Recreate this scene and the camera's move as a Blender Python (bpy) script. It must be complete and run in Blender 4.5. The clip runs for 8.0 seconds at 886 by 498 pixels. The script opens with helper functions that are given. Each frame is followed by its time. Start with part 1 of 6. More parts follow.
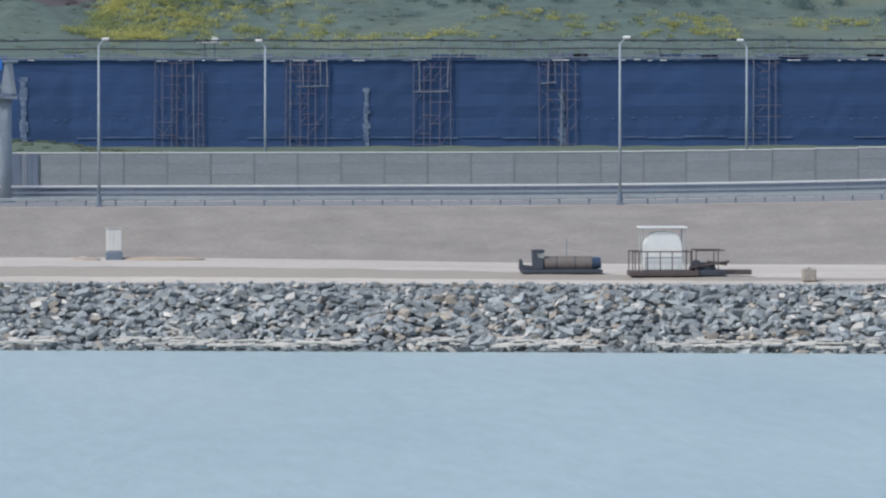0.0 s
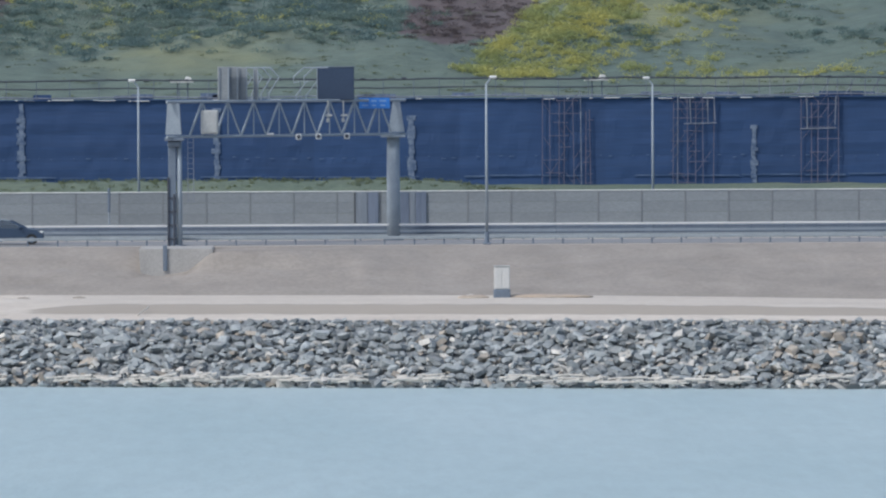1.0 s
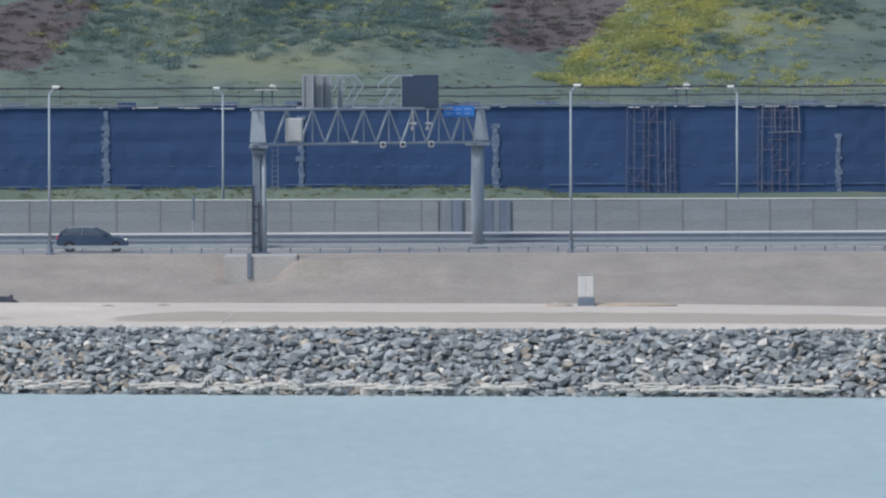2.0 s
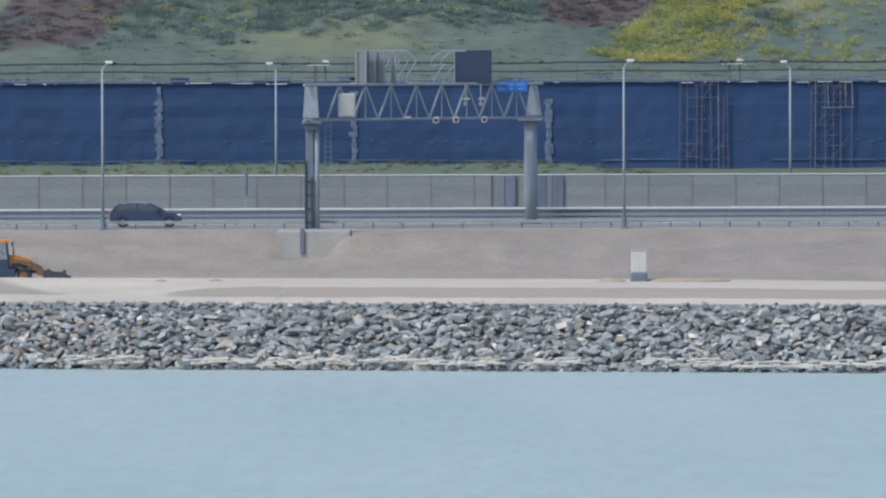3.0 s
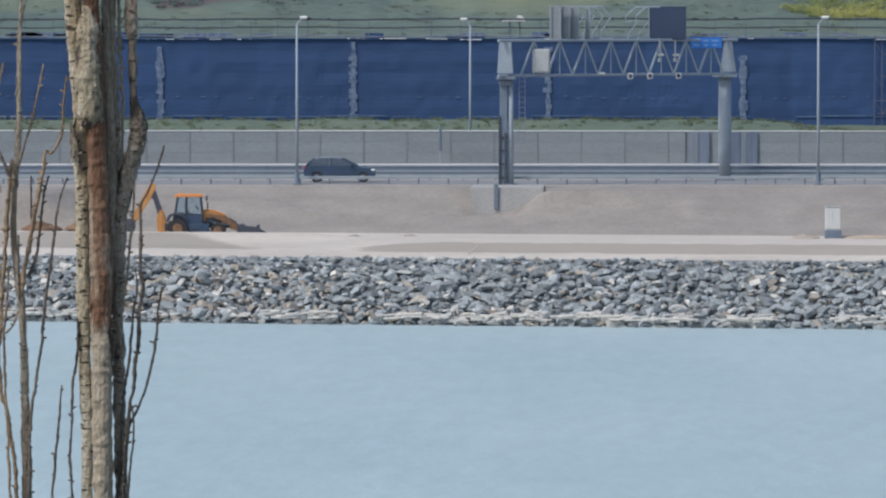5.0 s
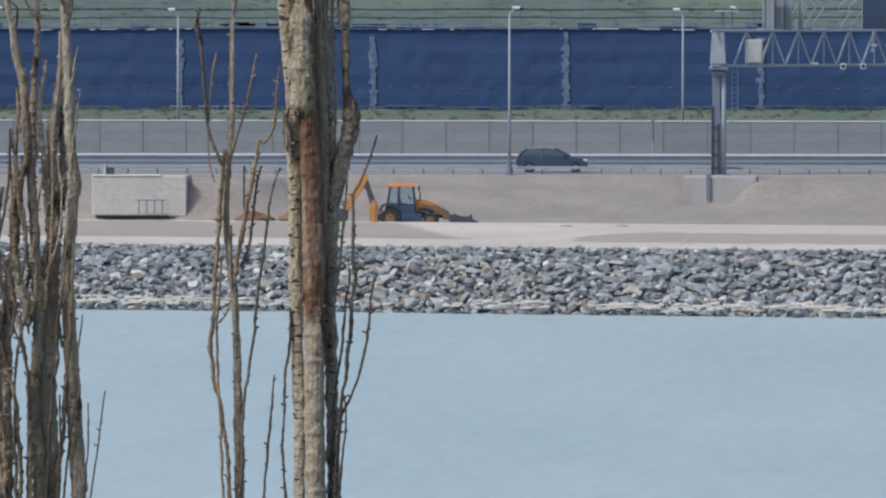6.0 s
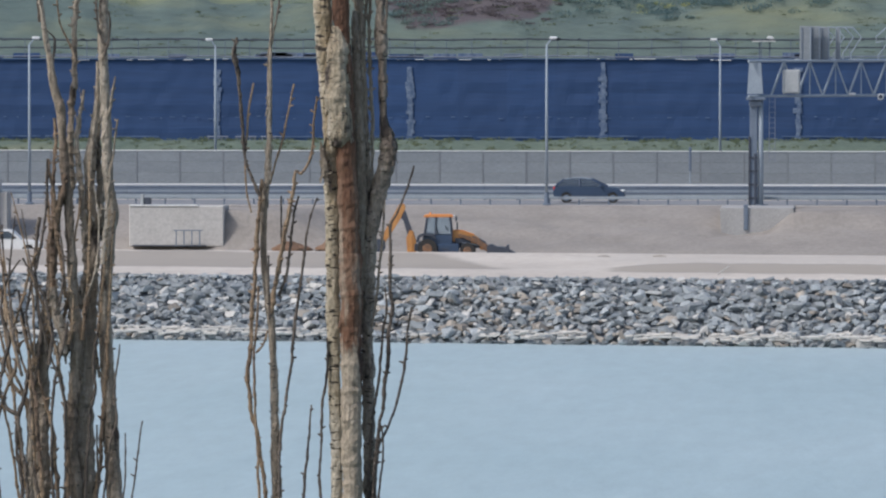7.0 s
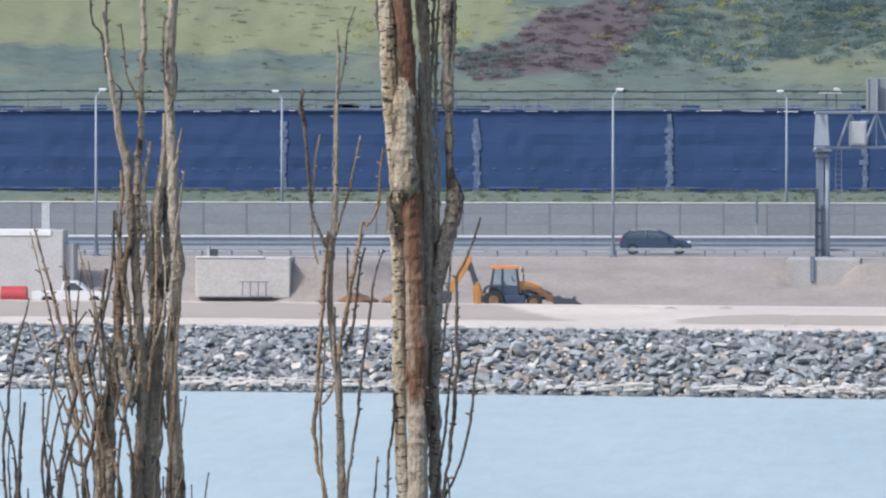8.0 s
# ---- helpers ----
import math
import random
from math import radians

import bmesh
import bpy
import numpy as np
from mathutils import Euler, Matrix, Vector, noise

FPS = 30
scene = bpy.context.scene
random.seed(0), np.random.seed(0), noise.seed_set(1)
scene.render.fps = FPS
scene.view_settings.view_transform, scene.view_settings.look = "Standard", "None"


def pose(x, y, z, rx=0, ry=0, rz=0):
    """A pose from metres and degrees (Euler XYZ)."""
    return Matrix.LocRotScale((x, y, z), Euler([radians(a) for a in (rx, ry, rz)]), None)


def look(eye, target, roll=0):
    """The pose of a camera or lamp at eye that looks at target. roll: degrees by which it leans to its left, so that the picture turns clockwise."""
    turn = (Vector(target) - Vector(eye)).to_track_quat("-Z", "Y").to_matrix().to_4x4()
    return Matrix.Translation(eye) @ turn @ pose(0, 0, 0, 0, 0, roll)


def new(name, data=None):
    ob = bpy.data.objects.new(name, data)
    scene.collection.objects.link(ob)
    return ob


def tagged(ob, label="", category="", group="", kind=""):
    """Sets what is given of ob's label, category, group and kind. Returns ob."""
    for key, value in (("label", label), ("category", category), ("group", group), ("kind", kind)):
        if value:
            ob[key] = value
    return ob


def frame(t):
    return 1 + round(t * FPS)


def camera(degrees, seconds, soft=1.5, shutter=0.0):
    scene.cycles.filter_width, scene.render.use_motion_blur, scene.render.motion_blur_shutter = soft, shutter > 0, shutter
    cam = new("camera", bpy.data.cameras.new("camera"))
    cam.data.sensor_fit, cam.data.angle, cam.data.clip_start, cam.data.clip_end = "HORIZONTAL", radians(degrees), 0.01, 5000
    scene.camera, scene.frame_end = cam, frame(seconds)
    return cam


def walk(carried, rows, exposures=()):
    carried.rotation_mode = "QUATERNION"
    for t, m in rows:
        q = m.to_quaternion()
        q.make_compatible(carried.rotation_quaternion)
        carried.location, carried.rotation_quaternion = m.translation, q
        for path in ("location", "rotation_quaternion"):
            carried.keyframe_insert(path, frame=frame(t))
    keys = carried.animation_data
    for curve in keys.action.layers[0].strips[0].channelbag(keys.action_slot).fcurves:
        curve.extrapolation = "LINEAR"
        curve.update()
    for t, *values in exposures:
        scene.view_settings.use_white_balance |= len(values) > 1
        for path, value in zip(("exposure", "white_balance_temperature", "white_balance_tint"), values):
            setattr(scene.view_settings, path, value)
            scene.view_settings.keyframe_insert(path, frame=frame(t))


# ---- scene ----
# ---- camera ----
cam = camera(7.551, 8.0, soft=2.2)
EYE = (0.0, 0.0, 16.5)
PATH = [  # seconds, heading, tilt, roll
    (0.0, -4.7110, -1.7887, 0.050),
    (0.1, -3.5019, -1.6972, 0.100),
    (0.2, -3.1750, -1.6779, 0.120),
    (0.3, -2.9730, -1.6562, 0.150),
    (0.4, -2.5063, -1.5911, 0.200),
    (0.5, -2.2270, -1.5646, 0.250),
    (1.0, -1.4080, -1.4601, 0.300),
    (1.5, -1.0368, -1.4225, 0.200),
    (2.0, -0.6872, -1.3873, 0.200),
    (3.5, 0.0000, -1.7502, 0.180),
    (4.0, 0.3810, -1.8562, 0.150),
    (4.2, 0.5884, -1.8827, 0.130),
    (5.3, 1.9043, -2.0681, 0.000),
    (5.5, 2.3209, -2.1331, 0.000),
    (6.0, 3.2375, -2.0537, 0.000),
    (6.5, 3.3745, -1.9019, 0.000),
    (7.0, 3.5547, -1.7959, 0.000),
    (7.5, 3.8645, -1.6201, 0.000),
    (8.0, 4.1213, -1.3550, 0.000),
]
EXPOSURE = [(0.0, 0.16, 6200, 7.5), (5.5, 0.13, 6250, 8), (6.0, 0.09, 6250, 9), (6.5, 0.13, 6300, 9), (7.0, 0.12, 6250, 10), (7.5, 0.42, 6250, 12), (8.0, 0.57, 6250, 12)]
walk(cam, [(t, pose(*EYE, 90 + p, r, w)) for t, w, p, r in PATH], EXPOSURE)

# ---- light ----
SUN = Vector((-0.62, -0.42, 0.80)).normalized()
world = bpy.data.worlds.new("world")
scene.world = world
world.use_nodes = True
wn = world.node_tree.nodes
sky = wn.new("ShaderNodeTexSky")
sky.sky_type = "NISHITA"
sky.sun_disc = False
sky.sun_elevation = math.asin(SUN.z)
sky.sun_rotation = math.atan2(SUN.x, SUN.y)
sky.air_density, sky.dust_density, sky.ozone_density = 1.0, 2.5, 1.0
wn["Background"].inputs["Strength"].default_value = 0.125
world.node_tree.links.new(sky.outputs["Color"], wn["Background"].inputs["Color"])
sun = new("sun", bpy.data.lights.new("sun", "SUN"))
sun.data.energy, sun.data.angle, sun.data.color = 1.9, radians(8.0), (1.0, 0.96, 0.91)
sun.matrix_world = look(SUN * 300, (0, 0, 0))

# ---- materials ----
def mat(name, base, second=None, rough=0.8, metal=0.0, scale=2.0, fine=18.0, bump=0.15, dist=0.02, stretch=(1, 1, 1), island=0.0, spots=None, contrast=0.25, grain=0.32, spread=0.16, masks=()):
    """A surface with two scales of mottling and relief; spots: colour, scale, threshold of a third layer;
    masks: named cover of the mesh, its two colours, with a ragged edge."""
    m = bpy.data.materials.new(name)
    m.use_nodes = True
    n, l = m.node_tree.nodes, m.node_tree.links
    bsdf = n["Principled BSDF"]
    bsdf.inputs["Roughness"].default_value, bsdf.inputs["Metallic"].default_value = rough, metal
    geo = n.new("ShaderNodeNewGeometry")
    mp = n.new("ShaderNodeMapping")
    mp.inputs["Scale"].default_value = stretch
    l.new(geo.outputs["Position"], mp.inputs["Vector"])
    big, small = n.new("ShaderNodeTexNoise"), n.new("ShaderNodeTexNoise")
    for node, s in ((big, scale), (small, fine)):
        node.inputs["Scale"].default_value, node.inputs["Detail"].default_value = s, 5.0
        node.inputs["Roughness"].default_value = 0.62
        l.new(mp.outputs["Vector"], node.inputs["Vector"])
    ramp = n.new("ShaderNodeValToRGB")
    ramp.color_ramp.elements[0].position, ramp.color_ramp.elements[1].position = 0.5 - contrast, 0.5 + contrast
    second = second or tuple(c * 0.75 for c in base)
    ramp.color_ramp.elements[0].color, ramp.color_ramp.elements[1].color = (*second, 1), (*base, 1)
    l.new(big.outputs["Fac"], ramp.inputs["Fac"])
    mix = n.new("ShaderNodeMix")
    mix.data_type, mix.blend_type = "RGBA", "OVERLAY"
    mix.inputs["Factor"].default_value = grain
    l.new(ramp.outputs["Color"], mix.inputs["A"])
    l.new(small.outputs["Color"], mix.inputs["B"])
    hs = n.new("ShaderNodeHueSaturation")
    l.new(small.outputs["Fac"], mix.inputs["B"])
    colour = mix.outputs["Result"]
    if spots:
        sc, ss, th = spots
        sp = n.new("ShaderNodeTexNoise")
        sp.inputs["Scale"].default_value, sp.inputs["Detail"].default_value = ss, 3.0
        l.new(mp.outputs["Vector"], sp.inputs["Vector"])
        st = n.new("ShaderNodeMapRange")
        st.inputs["From Min"].default_value, st.inputs["From Max"].default_value = th, th + spread
        l.new(sp.outputs["Fac"], st.inputs["Value"])
        mx = n.new("ShaderNodeMix")
        mx.data_type = "RGBA"
        l.new(st.outputs["Result"], mx.inputs["Factor"])
        l.new(colour, mx.inputs["A"])
        mx.inputs["B"].default_value = (*sc, 1)
        colour = mx.outputs["Result"]
    for cover, tone_a, tone_b in masks:
        at = n.new("ShaderNodeAttribute")
        at.attribute_name = cover
        rag = n.new("ShaderNodeMath")
        rag.operation = "MULTIPLY_ADD"
        l.new(small.outputs["Fac"], rag.inputs[0])
        rag.inputs[1].default_value = 0.9
        l.new(at.outputs["Fac"], rag.inputs[2])
        edge = n.new("ShaderNodeMapRange")
        edge.inputs["From Min"].default_value, edge.inputs["From Max"].default_value = 0.78, 1.12
        l.new(rag.outputs[0], edge.inputs["Value"])
        tone = n.new("ShaderNodeMix")
        tone.data_type = "RGBA"
        tone.inputs["A"].default_value, tone.inputs["B"].default_value = (*tone_b, 1), (*tone_a, 1)
        l.new(big.outputs["Fac"], tone.inputs["Factor"])
        lay = n.new("ShaderNodeMix")
        lay.data_type = "RGBA"
        l.new(edge.outputs["Result"], lay.inputs["Factor"])
        l.new(colour, lay.inputs["A"])
        l.new(tone.outputs["Result"], lay.inputs["B"])
        colour = lay.outputs["Result"]
    if island:
        info = n.new("ShaderNodeObjectInfo")
        add = n.new("ShaderNodeMath")
        l.new(geo.outputs["Random Per Island"], add.inputs[0])
        l.new(info.outputs["Random"], add.inputs[1])
        fr = n.new("ShaderNodeMath")
        fr.operation = "FRACT"
        l.new(add.outputs[0], fr.inputs[0])
        rng = n.new("ShaderNodeMapRange")
        rng.inputs["To Min"].default_value, rng.inputs["To Max"].default_value = 1 - island, 1 + island
        l.new(fr.outputs[0], rng.inputs["Value"])
        l.new(rng.outputs["Result"], hs.inputs["Value"])
        l.new(colour, hs.inputs["Color"])
        colour = hs.outputs["Color"]
    l.new(colour, bsdf.inputs["Base Color"])
    if bump:
        b = n.new("ShaderNodeBump")
        b.inputs["Strength"].default_value, b.inputs["Distance"].default_value = bump, dist
        l.new(small.outputs["Fac"], b.inputs["Height"])
        l.new(b.outputs["Normal"], bsdf.inputs["Normal"])
    return m


DIRT = mat("pale_dirt", (0.60, 0.55, 0.49), (0.50, 0.45, 0.40), rough=0.95, scale=0.25, fine=5, bump=0.5, dist=0.08, stretch=(0.35, 1, 1), contrast=0.18, masks=(("spoil", (0.40, 0.36, 0.315), (0.31, 0.278, 0.243)),))
# the slope's cover only darkens the shaded strip beside the gantry footing
SLOPE = mat("gravel_slope", (0.342, 0.31, 0.281), (0.262, 0.237, 0.213), rough=0.95, scale=0.30, fine=3.4, bump=0.5, dist=0.12, contrast=0.22, grain=0.3, masks=(("spoil", (0.285, 0.25, 0.22), (0.22, 0.195, 0.17)),))
SPOIL = mat("dark_spoil", (0.39, 0.35, 0.305), (0.315, 0.282, 0.245), rough=0.95, scale=0.6, fine=6, bump=0.8, dist=0.15)
BROWN = mat("brown_soil", (0.26, 0.16, 0.10), (0.17, 0.10, 0.065), rough=0.95, scale=1.2, fine=7, bump=0.8, dist=0.1)
ORANGE_SOIL = mat("orange_sand", (0.47, 0.375, 0.29), (0.40, 0.345, 0.29), rough=0.95, scale=0.8, fine=7, bump=0.6, dist=0.06)
ASPHALT = mat("asphalt", (0.27, 0.275, 0.285), (0.21, 0.215, 0.225), rough=0.9, scale=0.5, fine=20)
# grass and hill tones have blue mixed in for distance haze
GRASS = mat("grass", (0.145, 0.18, 0.13), (0.10, 0.14, 0.108), rough=0.9, scale=0.16, fine=1.6, bump=0.9, dist=0.3, spots=((0.21, 0.22, 0.14), 0.12, 0.60), grain=0.4)
HILL = mat("hill_grass", (0.124, 0.163, 0.138), (0.09, 0.13, 0.124), rough=0.95, scale=0.10, fine=1.1, bump=0.7, dist=0.4, stretch=(0.5, 1, 1.4), spots=((0.185, 0.205, 0.13), 0.085, 0.545), grain=0.4, masks=(("meadow", (0.225, 0.24, 0.125), (0.15, 0.185, 0.125)), ("bare", (0.132, 0.102, 0.104), (0.082, 0.082, 0.093))))
BED = mat("lake_bed", (0.10, 0.12, 0.12), rough=0.9)
ROCK = mat("grey_rock", (0.355, 0.375, 0.382), (0.25, 0.277, 0.292), rough=0.9, scale=1.3, fine=7, bump=0.8, dist=0.08, island=0.35, grain=0.45)
ROCK_PALE = mat("pale_rock", (0.58, 0.565, 0.535), (0.46, 0.44, 0.41), rough=0.85, scale=1.1, fine=6, bump=0.5, dist=0.06, island=0.2)
ROCK_TAN = mat("tan_rock", (0.40, 0.355, 0.305), (0.29, 0.26, 0.225), rough=0.85, scale=1.1, fine=6, bump=0.5, dist=0.06, island=0.3)
# steel and barrier greys are tinted blue for the same haze
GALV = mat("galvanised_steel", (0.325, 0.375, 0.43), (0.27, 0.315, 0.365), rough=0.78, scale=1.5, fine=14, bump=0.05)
GALV_DARK = mat("darker_galvanised_steel", (0.175, 0.215, 0.275), (0.125, 0.16, 0.215), rough=0.6, metal=0.08, scale=1.5, fine=14, bump=0.05)
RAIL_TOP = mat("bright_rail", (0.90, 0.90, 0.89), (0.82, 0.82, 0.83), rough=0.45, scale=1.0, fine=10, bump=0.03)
PALE_CONCRETE = mat("pale_concrete", (0.52, 0.52, 0.51), (0.44, 0.43, 0.42), rough=0.9, scale=0.8, fine=9, bump=0.3)
CABINET_GREY = mat("cabinet_grey", (0.60, 0.60, 0.59), (0.53, 0.53, 0.52), rough=0.6, scale=1.2, fine=12, bump=0.1)
CONCRETE = mat("concrete", (0.43, 0.42, 0.41), (0.36, 0.35, 0.34), rough=0.9, scale=0.8, fine=9, bump=0.3)
BARRIER = mat("barrier_panel", (0.258, 0.282, 0.302), (0.224, 0.246, 0.266), rough=0.85, scale=0.7, fine=9, bump=0.25, stretch=(0.5, 1, 2), island=0.06)
POST_GREY = mat("grey_wall_post", (0.225, 0.24, 0.262), (0.195, 0.21, 0.23), rough=0.85, scale=0.7, fine=9, bump=0.2)
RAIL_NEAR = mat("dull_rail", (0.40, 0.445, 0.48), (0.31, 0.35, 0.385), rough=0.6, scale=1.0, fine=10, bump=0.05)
BARRIER_DARK = mat("tinted_panel", (0.17, 0.205, 0.27), (0.12, 0.15, 0.21), rough=0.6, scale=0.9, fine=7, bump=0.1, stretch=(3, 1, 0.2), contrast=0.12)
BLUE = mat("blue_sheeting", (0.030, 0.073, 0.188), (0.021, 0.054, 0.142), rough=0.75, scale=0.5, fine=3, bump=0.25, dist=0.05, stretch=(0.12, 1, 2.2), island=0.06)
BLUE_PALE = mat("bleached_blue_sheeting", (0.19, 0.24, 0.33), (0.075, 0.118, 0.215), rough=0.8, scale=2.6, fine=7, bump=0.3, dist=0.05, contrast=0.14)
SEAM = mat("pale_sheet_seam", (0.11, 0.165, 0.28), (0.05, 0.095, 0.20), rough=0.75, scale=0.8, fine=4, bump=0.1, contrast=0.12)
MID_PANEL = mat("grey_tinted_panel", (0.215, 0.245, 0.285), (0.18, 0.21, 0.25), rough=0.7, scale=0.9, fine=7, bump=0.1, stretch=(3, 1, 0.2), contrast=0.12)
BLOCKWORK = mat("dusty_concrete", (0.505, 0.487, 0.462), (0.44, 0.42, 0.396), rough=0.92, scale=0.5, fine=6, bump=0.3, contrast=0.2)
RUST = mat("rusty_scaffold_steel", (0.16, 0.145, 0.20), (0.095, 0.11, 0.18), rough=0.8, scale=1.2, fine=12)
SCAFF = mat("scaffold_tube", (0.32, 0.35, 0.40), (0.13, 0.15, 0.22), rough=0.6, metal=0.3, scale=1.4, fine=9)
DARK = mat("dark_steel", (0.065, 0.075, 0.10), (0.044, 0.052, 0.07), rough=0.6, scale=2, fine=12)
DECK = mat("rusty_brown_steel", (0.115, 0.088, 0.085), (0.07, 0.06, 0.062), rough=0.8, scale=2, fine=9)
# wet stones, darkened further to paint the shadow and reflection line at the water
ROCK_WET_SHADE = mat("wet_shaded_rock", (0.13, 0.15, 0.155), (0.08, 0.095, 0.10), rough=0.4, scale=1.0, fine=6, bump=0.5, dist=0.05, island=0.3)
TANK_BROWN = mat("dull_brown_tank", (0.19, 0.165, 0.15), (0.13, 0.115, 0.11), rough=0.75, scale=1.5, fine=9)
WHITE = mat("white_paint", (0.78, 0.78, 0.76), (0.68, 0.68, 0.67), rough=0.55, scale=1.2, fine=10, bump=0.05)
OFFWHITE = mat("pale_cabinet_paint", (0.46, 0.475, 0.475), (0.39, 0.405, 0.41), rough=0.6, scale=1.2, fine=10, bump=0.05)
PANEL = mat("dark_sign_face", (0.034, 0.060, 0.112), (0.027, 0.048, 0.094), rough=0.6, scale=0.8, fine=10, bump=0.02)
SIGN_BLUE = mat("blue_sign", (0.035, 0.20, 0.62), (0.03, 0.16, 0.52), rough=0.45, scale=2, fine=12, bump=0.02)
SIGN_PALE = mat("faded_sign_lettering", (0.22, 0.36, 0.62), (0.16, 0.30, 0.58), rough=0.5, scale=2, fine=12, bump=0.0)
YELLOW = mat("machine_yellow", (0.58, 0.285, 0.095), (0.43, 0.195, 0.06), rough=0.5, scale=2, fine=12, bump=0.05)
DUSTY = mat("dusty_machine_paint", (0.27, 0.135, 0.065), (0.13, 0.085, 0.06), rough=0.7, scale=4, fine=14, bump=0.05, contrast=0.15)
ORANGE_ROOF = mat("machine_orange", (0.80, 0.33, 0.10), (0.70, 0.27, 0.08), rough=0.45, scale=2, fine=12, bump=0.05)
TYRE = mat("tyre_rubber", (0.022, 0.022, 0.024), (0.05, 0.047, 0.043), rough=0.9, scale=4, fine=20)
CAR_PAINT = mat("dark_car_paint", (0.048, 0.078, 0.135), (0.038, 0.063, 0.112), rough=0.3, scale=1, fine=10, bump=0.0)
RED = mat("red_paint", (0.50, 0.06, 0.07), (0.40, 0.05, 0.06), rough=0.5, scale=2, fine=10)
DRIFT = mat("driftwood", (0.68, 0.65, 0.60), (0.50, 0.47, 0.43), rough=0.9, scale=3, fine=20)
LAMP_HEAD = mat("lamp_housing", (0.85, 0.85, 0.84), (0.78, 0.78, 0.78), rough=0.4, scale=2, fine=12, bump=0.02)


def leaf(name, base, second, scale=0.3, vary=0.35):
    """Thin leaves that let light through, each of its own tone."""
    m = bpy.data.materials.new(name)
    m.use_nodes = True
    n, l = m.node_tree.nodes, m.node_tree.links
    n.remove(n["Principled BSDF"])
    geo = n.new("ShaderNodeNewGeometry")
    tex = n.new("ShaderNodeTexNoise")
    tex.inputs["Scale"].default_value, tex.inputs["Detail"].default_value = scale, 4.0
    l.new(geo.outputs["Position"], tex.inputs["Vector"])
    ramp = n.new("ShaderNodeValToRGB")
    ramp.color_ramp.elements[0].position, ramp.color_ramp.elements[1].position = 0.35, 0.65
    ramp.color_ramp.elements[0].color, ramp.color_ramp.elements[1].color = (*second, 1), (*base, 1)
    l.new(tex.outputs["Fac"], ramp.inputs["Fac"])
    rng = n.new("ShaderNodeMapRange")
    rng.inputs["To Min"].default_value, rng.inputs["To Max"].default_value = 1 - vary, 1 + vary
    l.new(geo.outputs["Random Per Island"], rng.inputs["Value"])
    hs = n.new("ShaderNodeHueSaturation")
    l.new(ramp.outputs["Color"], hs.inputs["Color"])
    l.new(rng.outputs["Result"], hs.inputs["Value"])
    a, b, mix = n.new("ShaderNodeBsdfDiffuse"), n.new("ShaderNodeBsdfTranslucent"), n.new("ShaderNodeMixShader")
    mix.inputs["Fac"].default_value = 0.5
    for k, sh in enumerate((a, b)):
        l.new(hs.outputs["Color"], sh.inputs["Color"])
        l.new(sh.outputs[0], mix.inputs[1 + k])
    l.new(mix.outputs[0], n["Material Output"].inputs["Surface"])
    return m


# scrub is paler and bluer than its leaves, with haze in the colour
SCRUB = leaf("scrub_leaves", (0.235, 0.31, 0.275), (0.17, 0.25, 0.255), 0.2, 0.12)
BROOM = leaf("yellow_blossom", (0.60, 0.58, 0.23), (0.38, 0.43, 0.215), 0.3, 0.22)
DRY = leaf("dry_brush", (0.20, 0.165, 0.17), (0.165, 0.15, 0.15), 0.2, 0.12)
TUFT = leaf("grass_tufts", (0.215, 0.245, 0.15), (0.15, 0.18, 0.115), 0.15, 0.2)


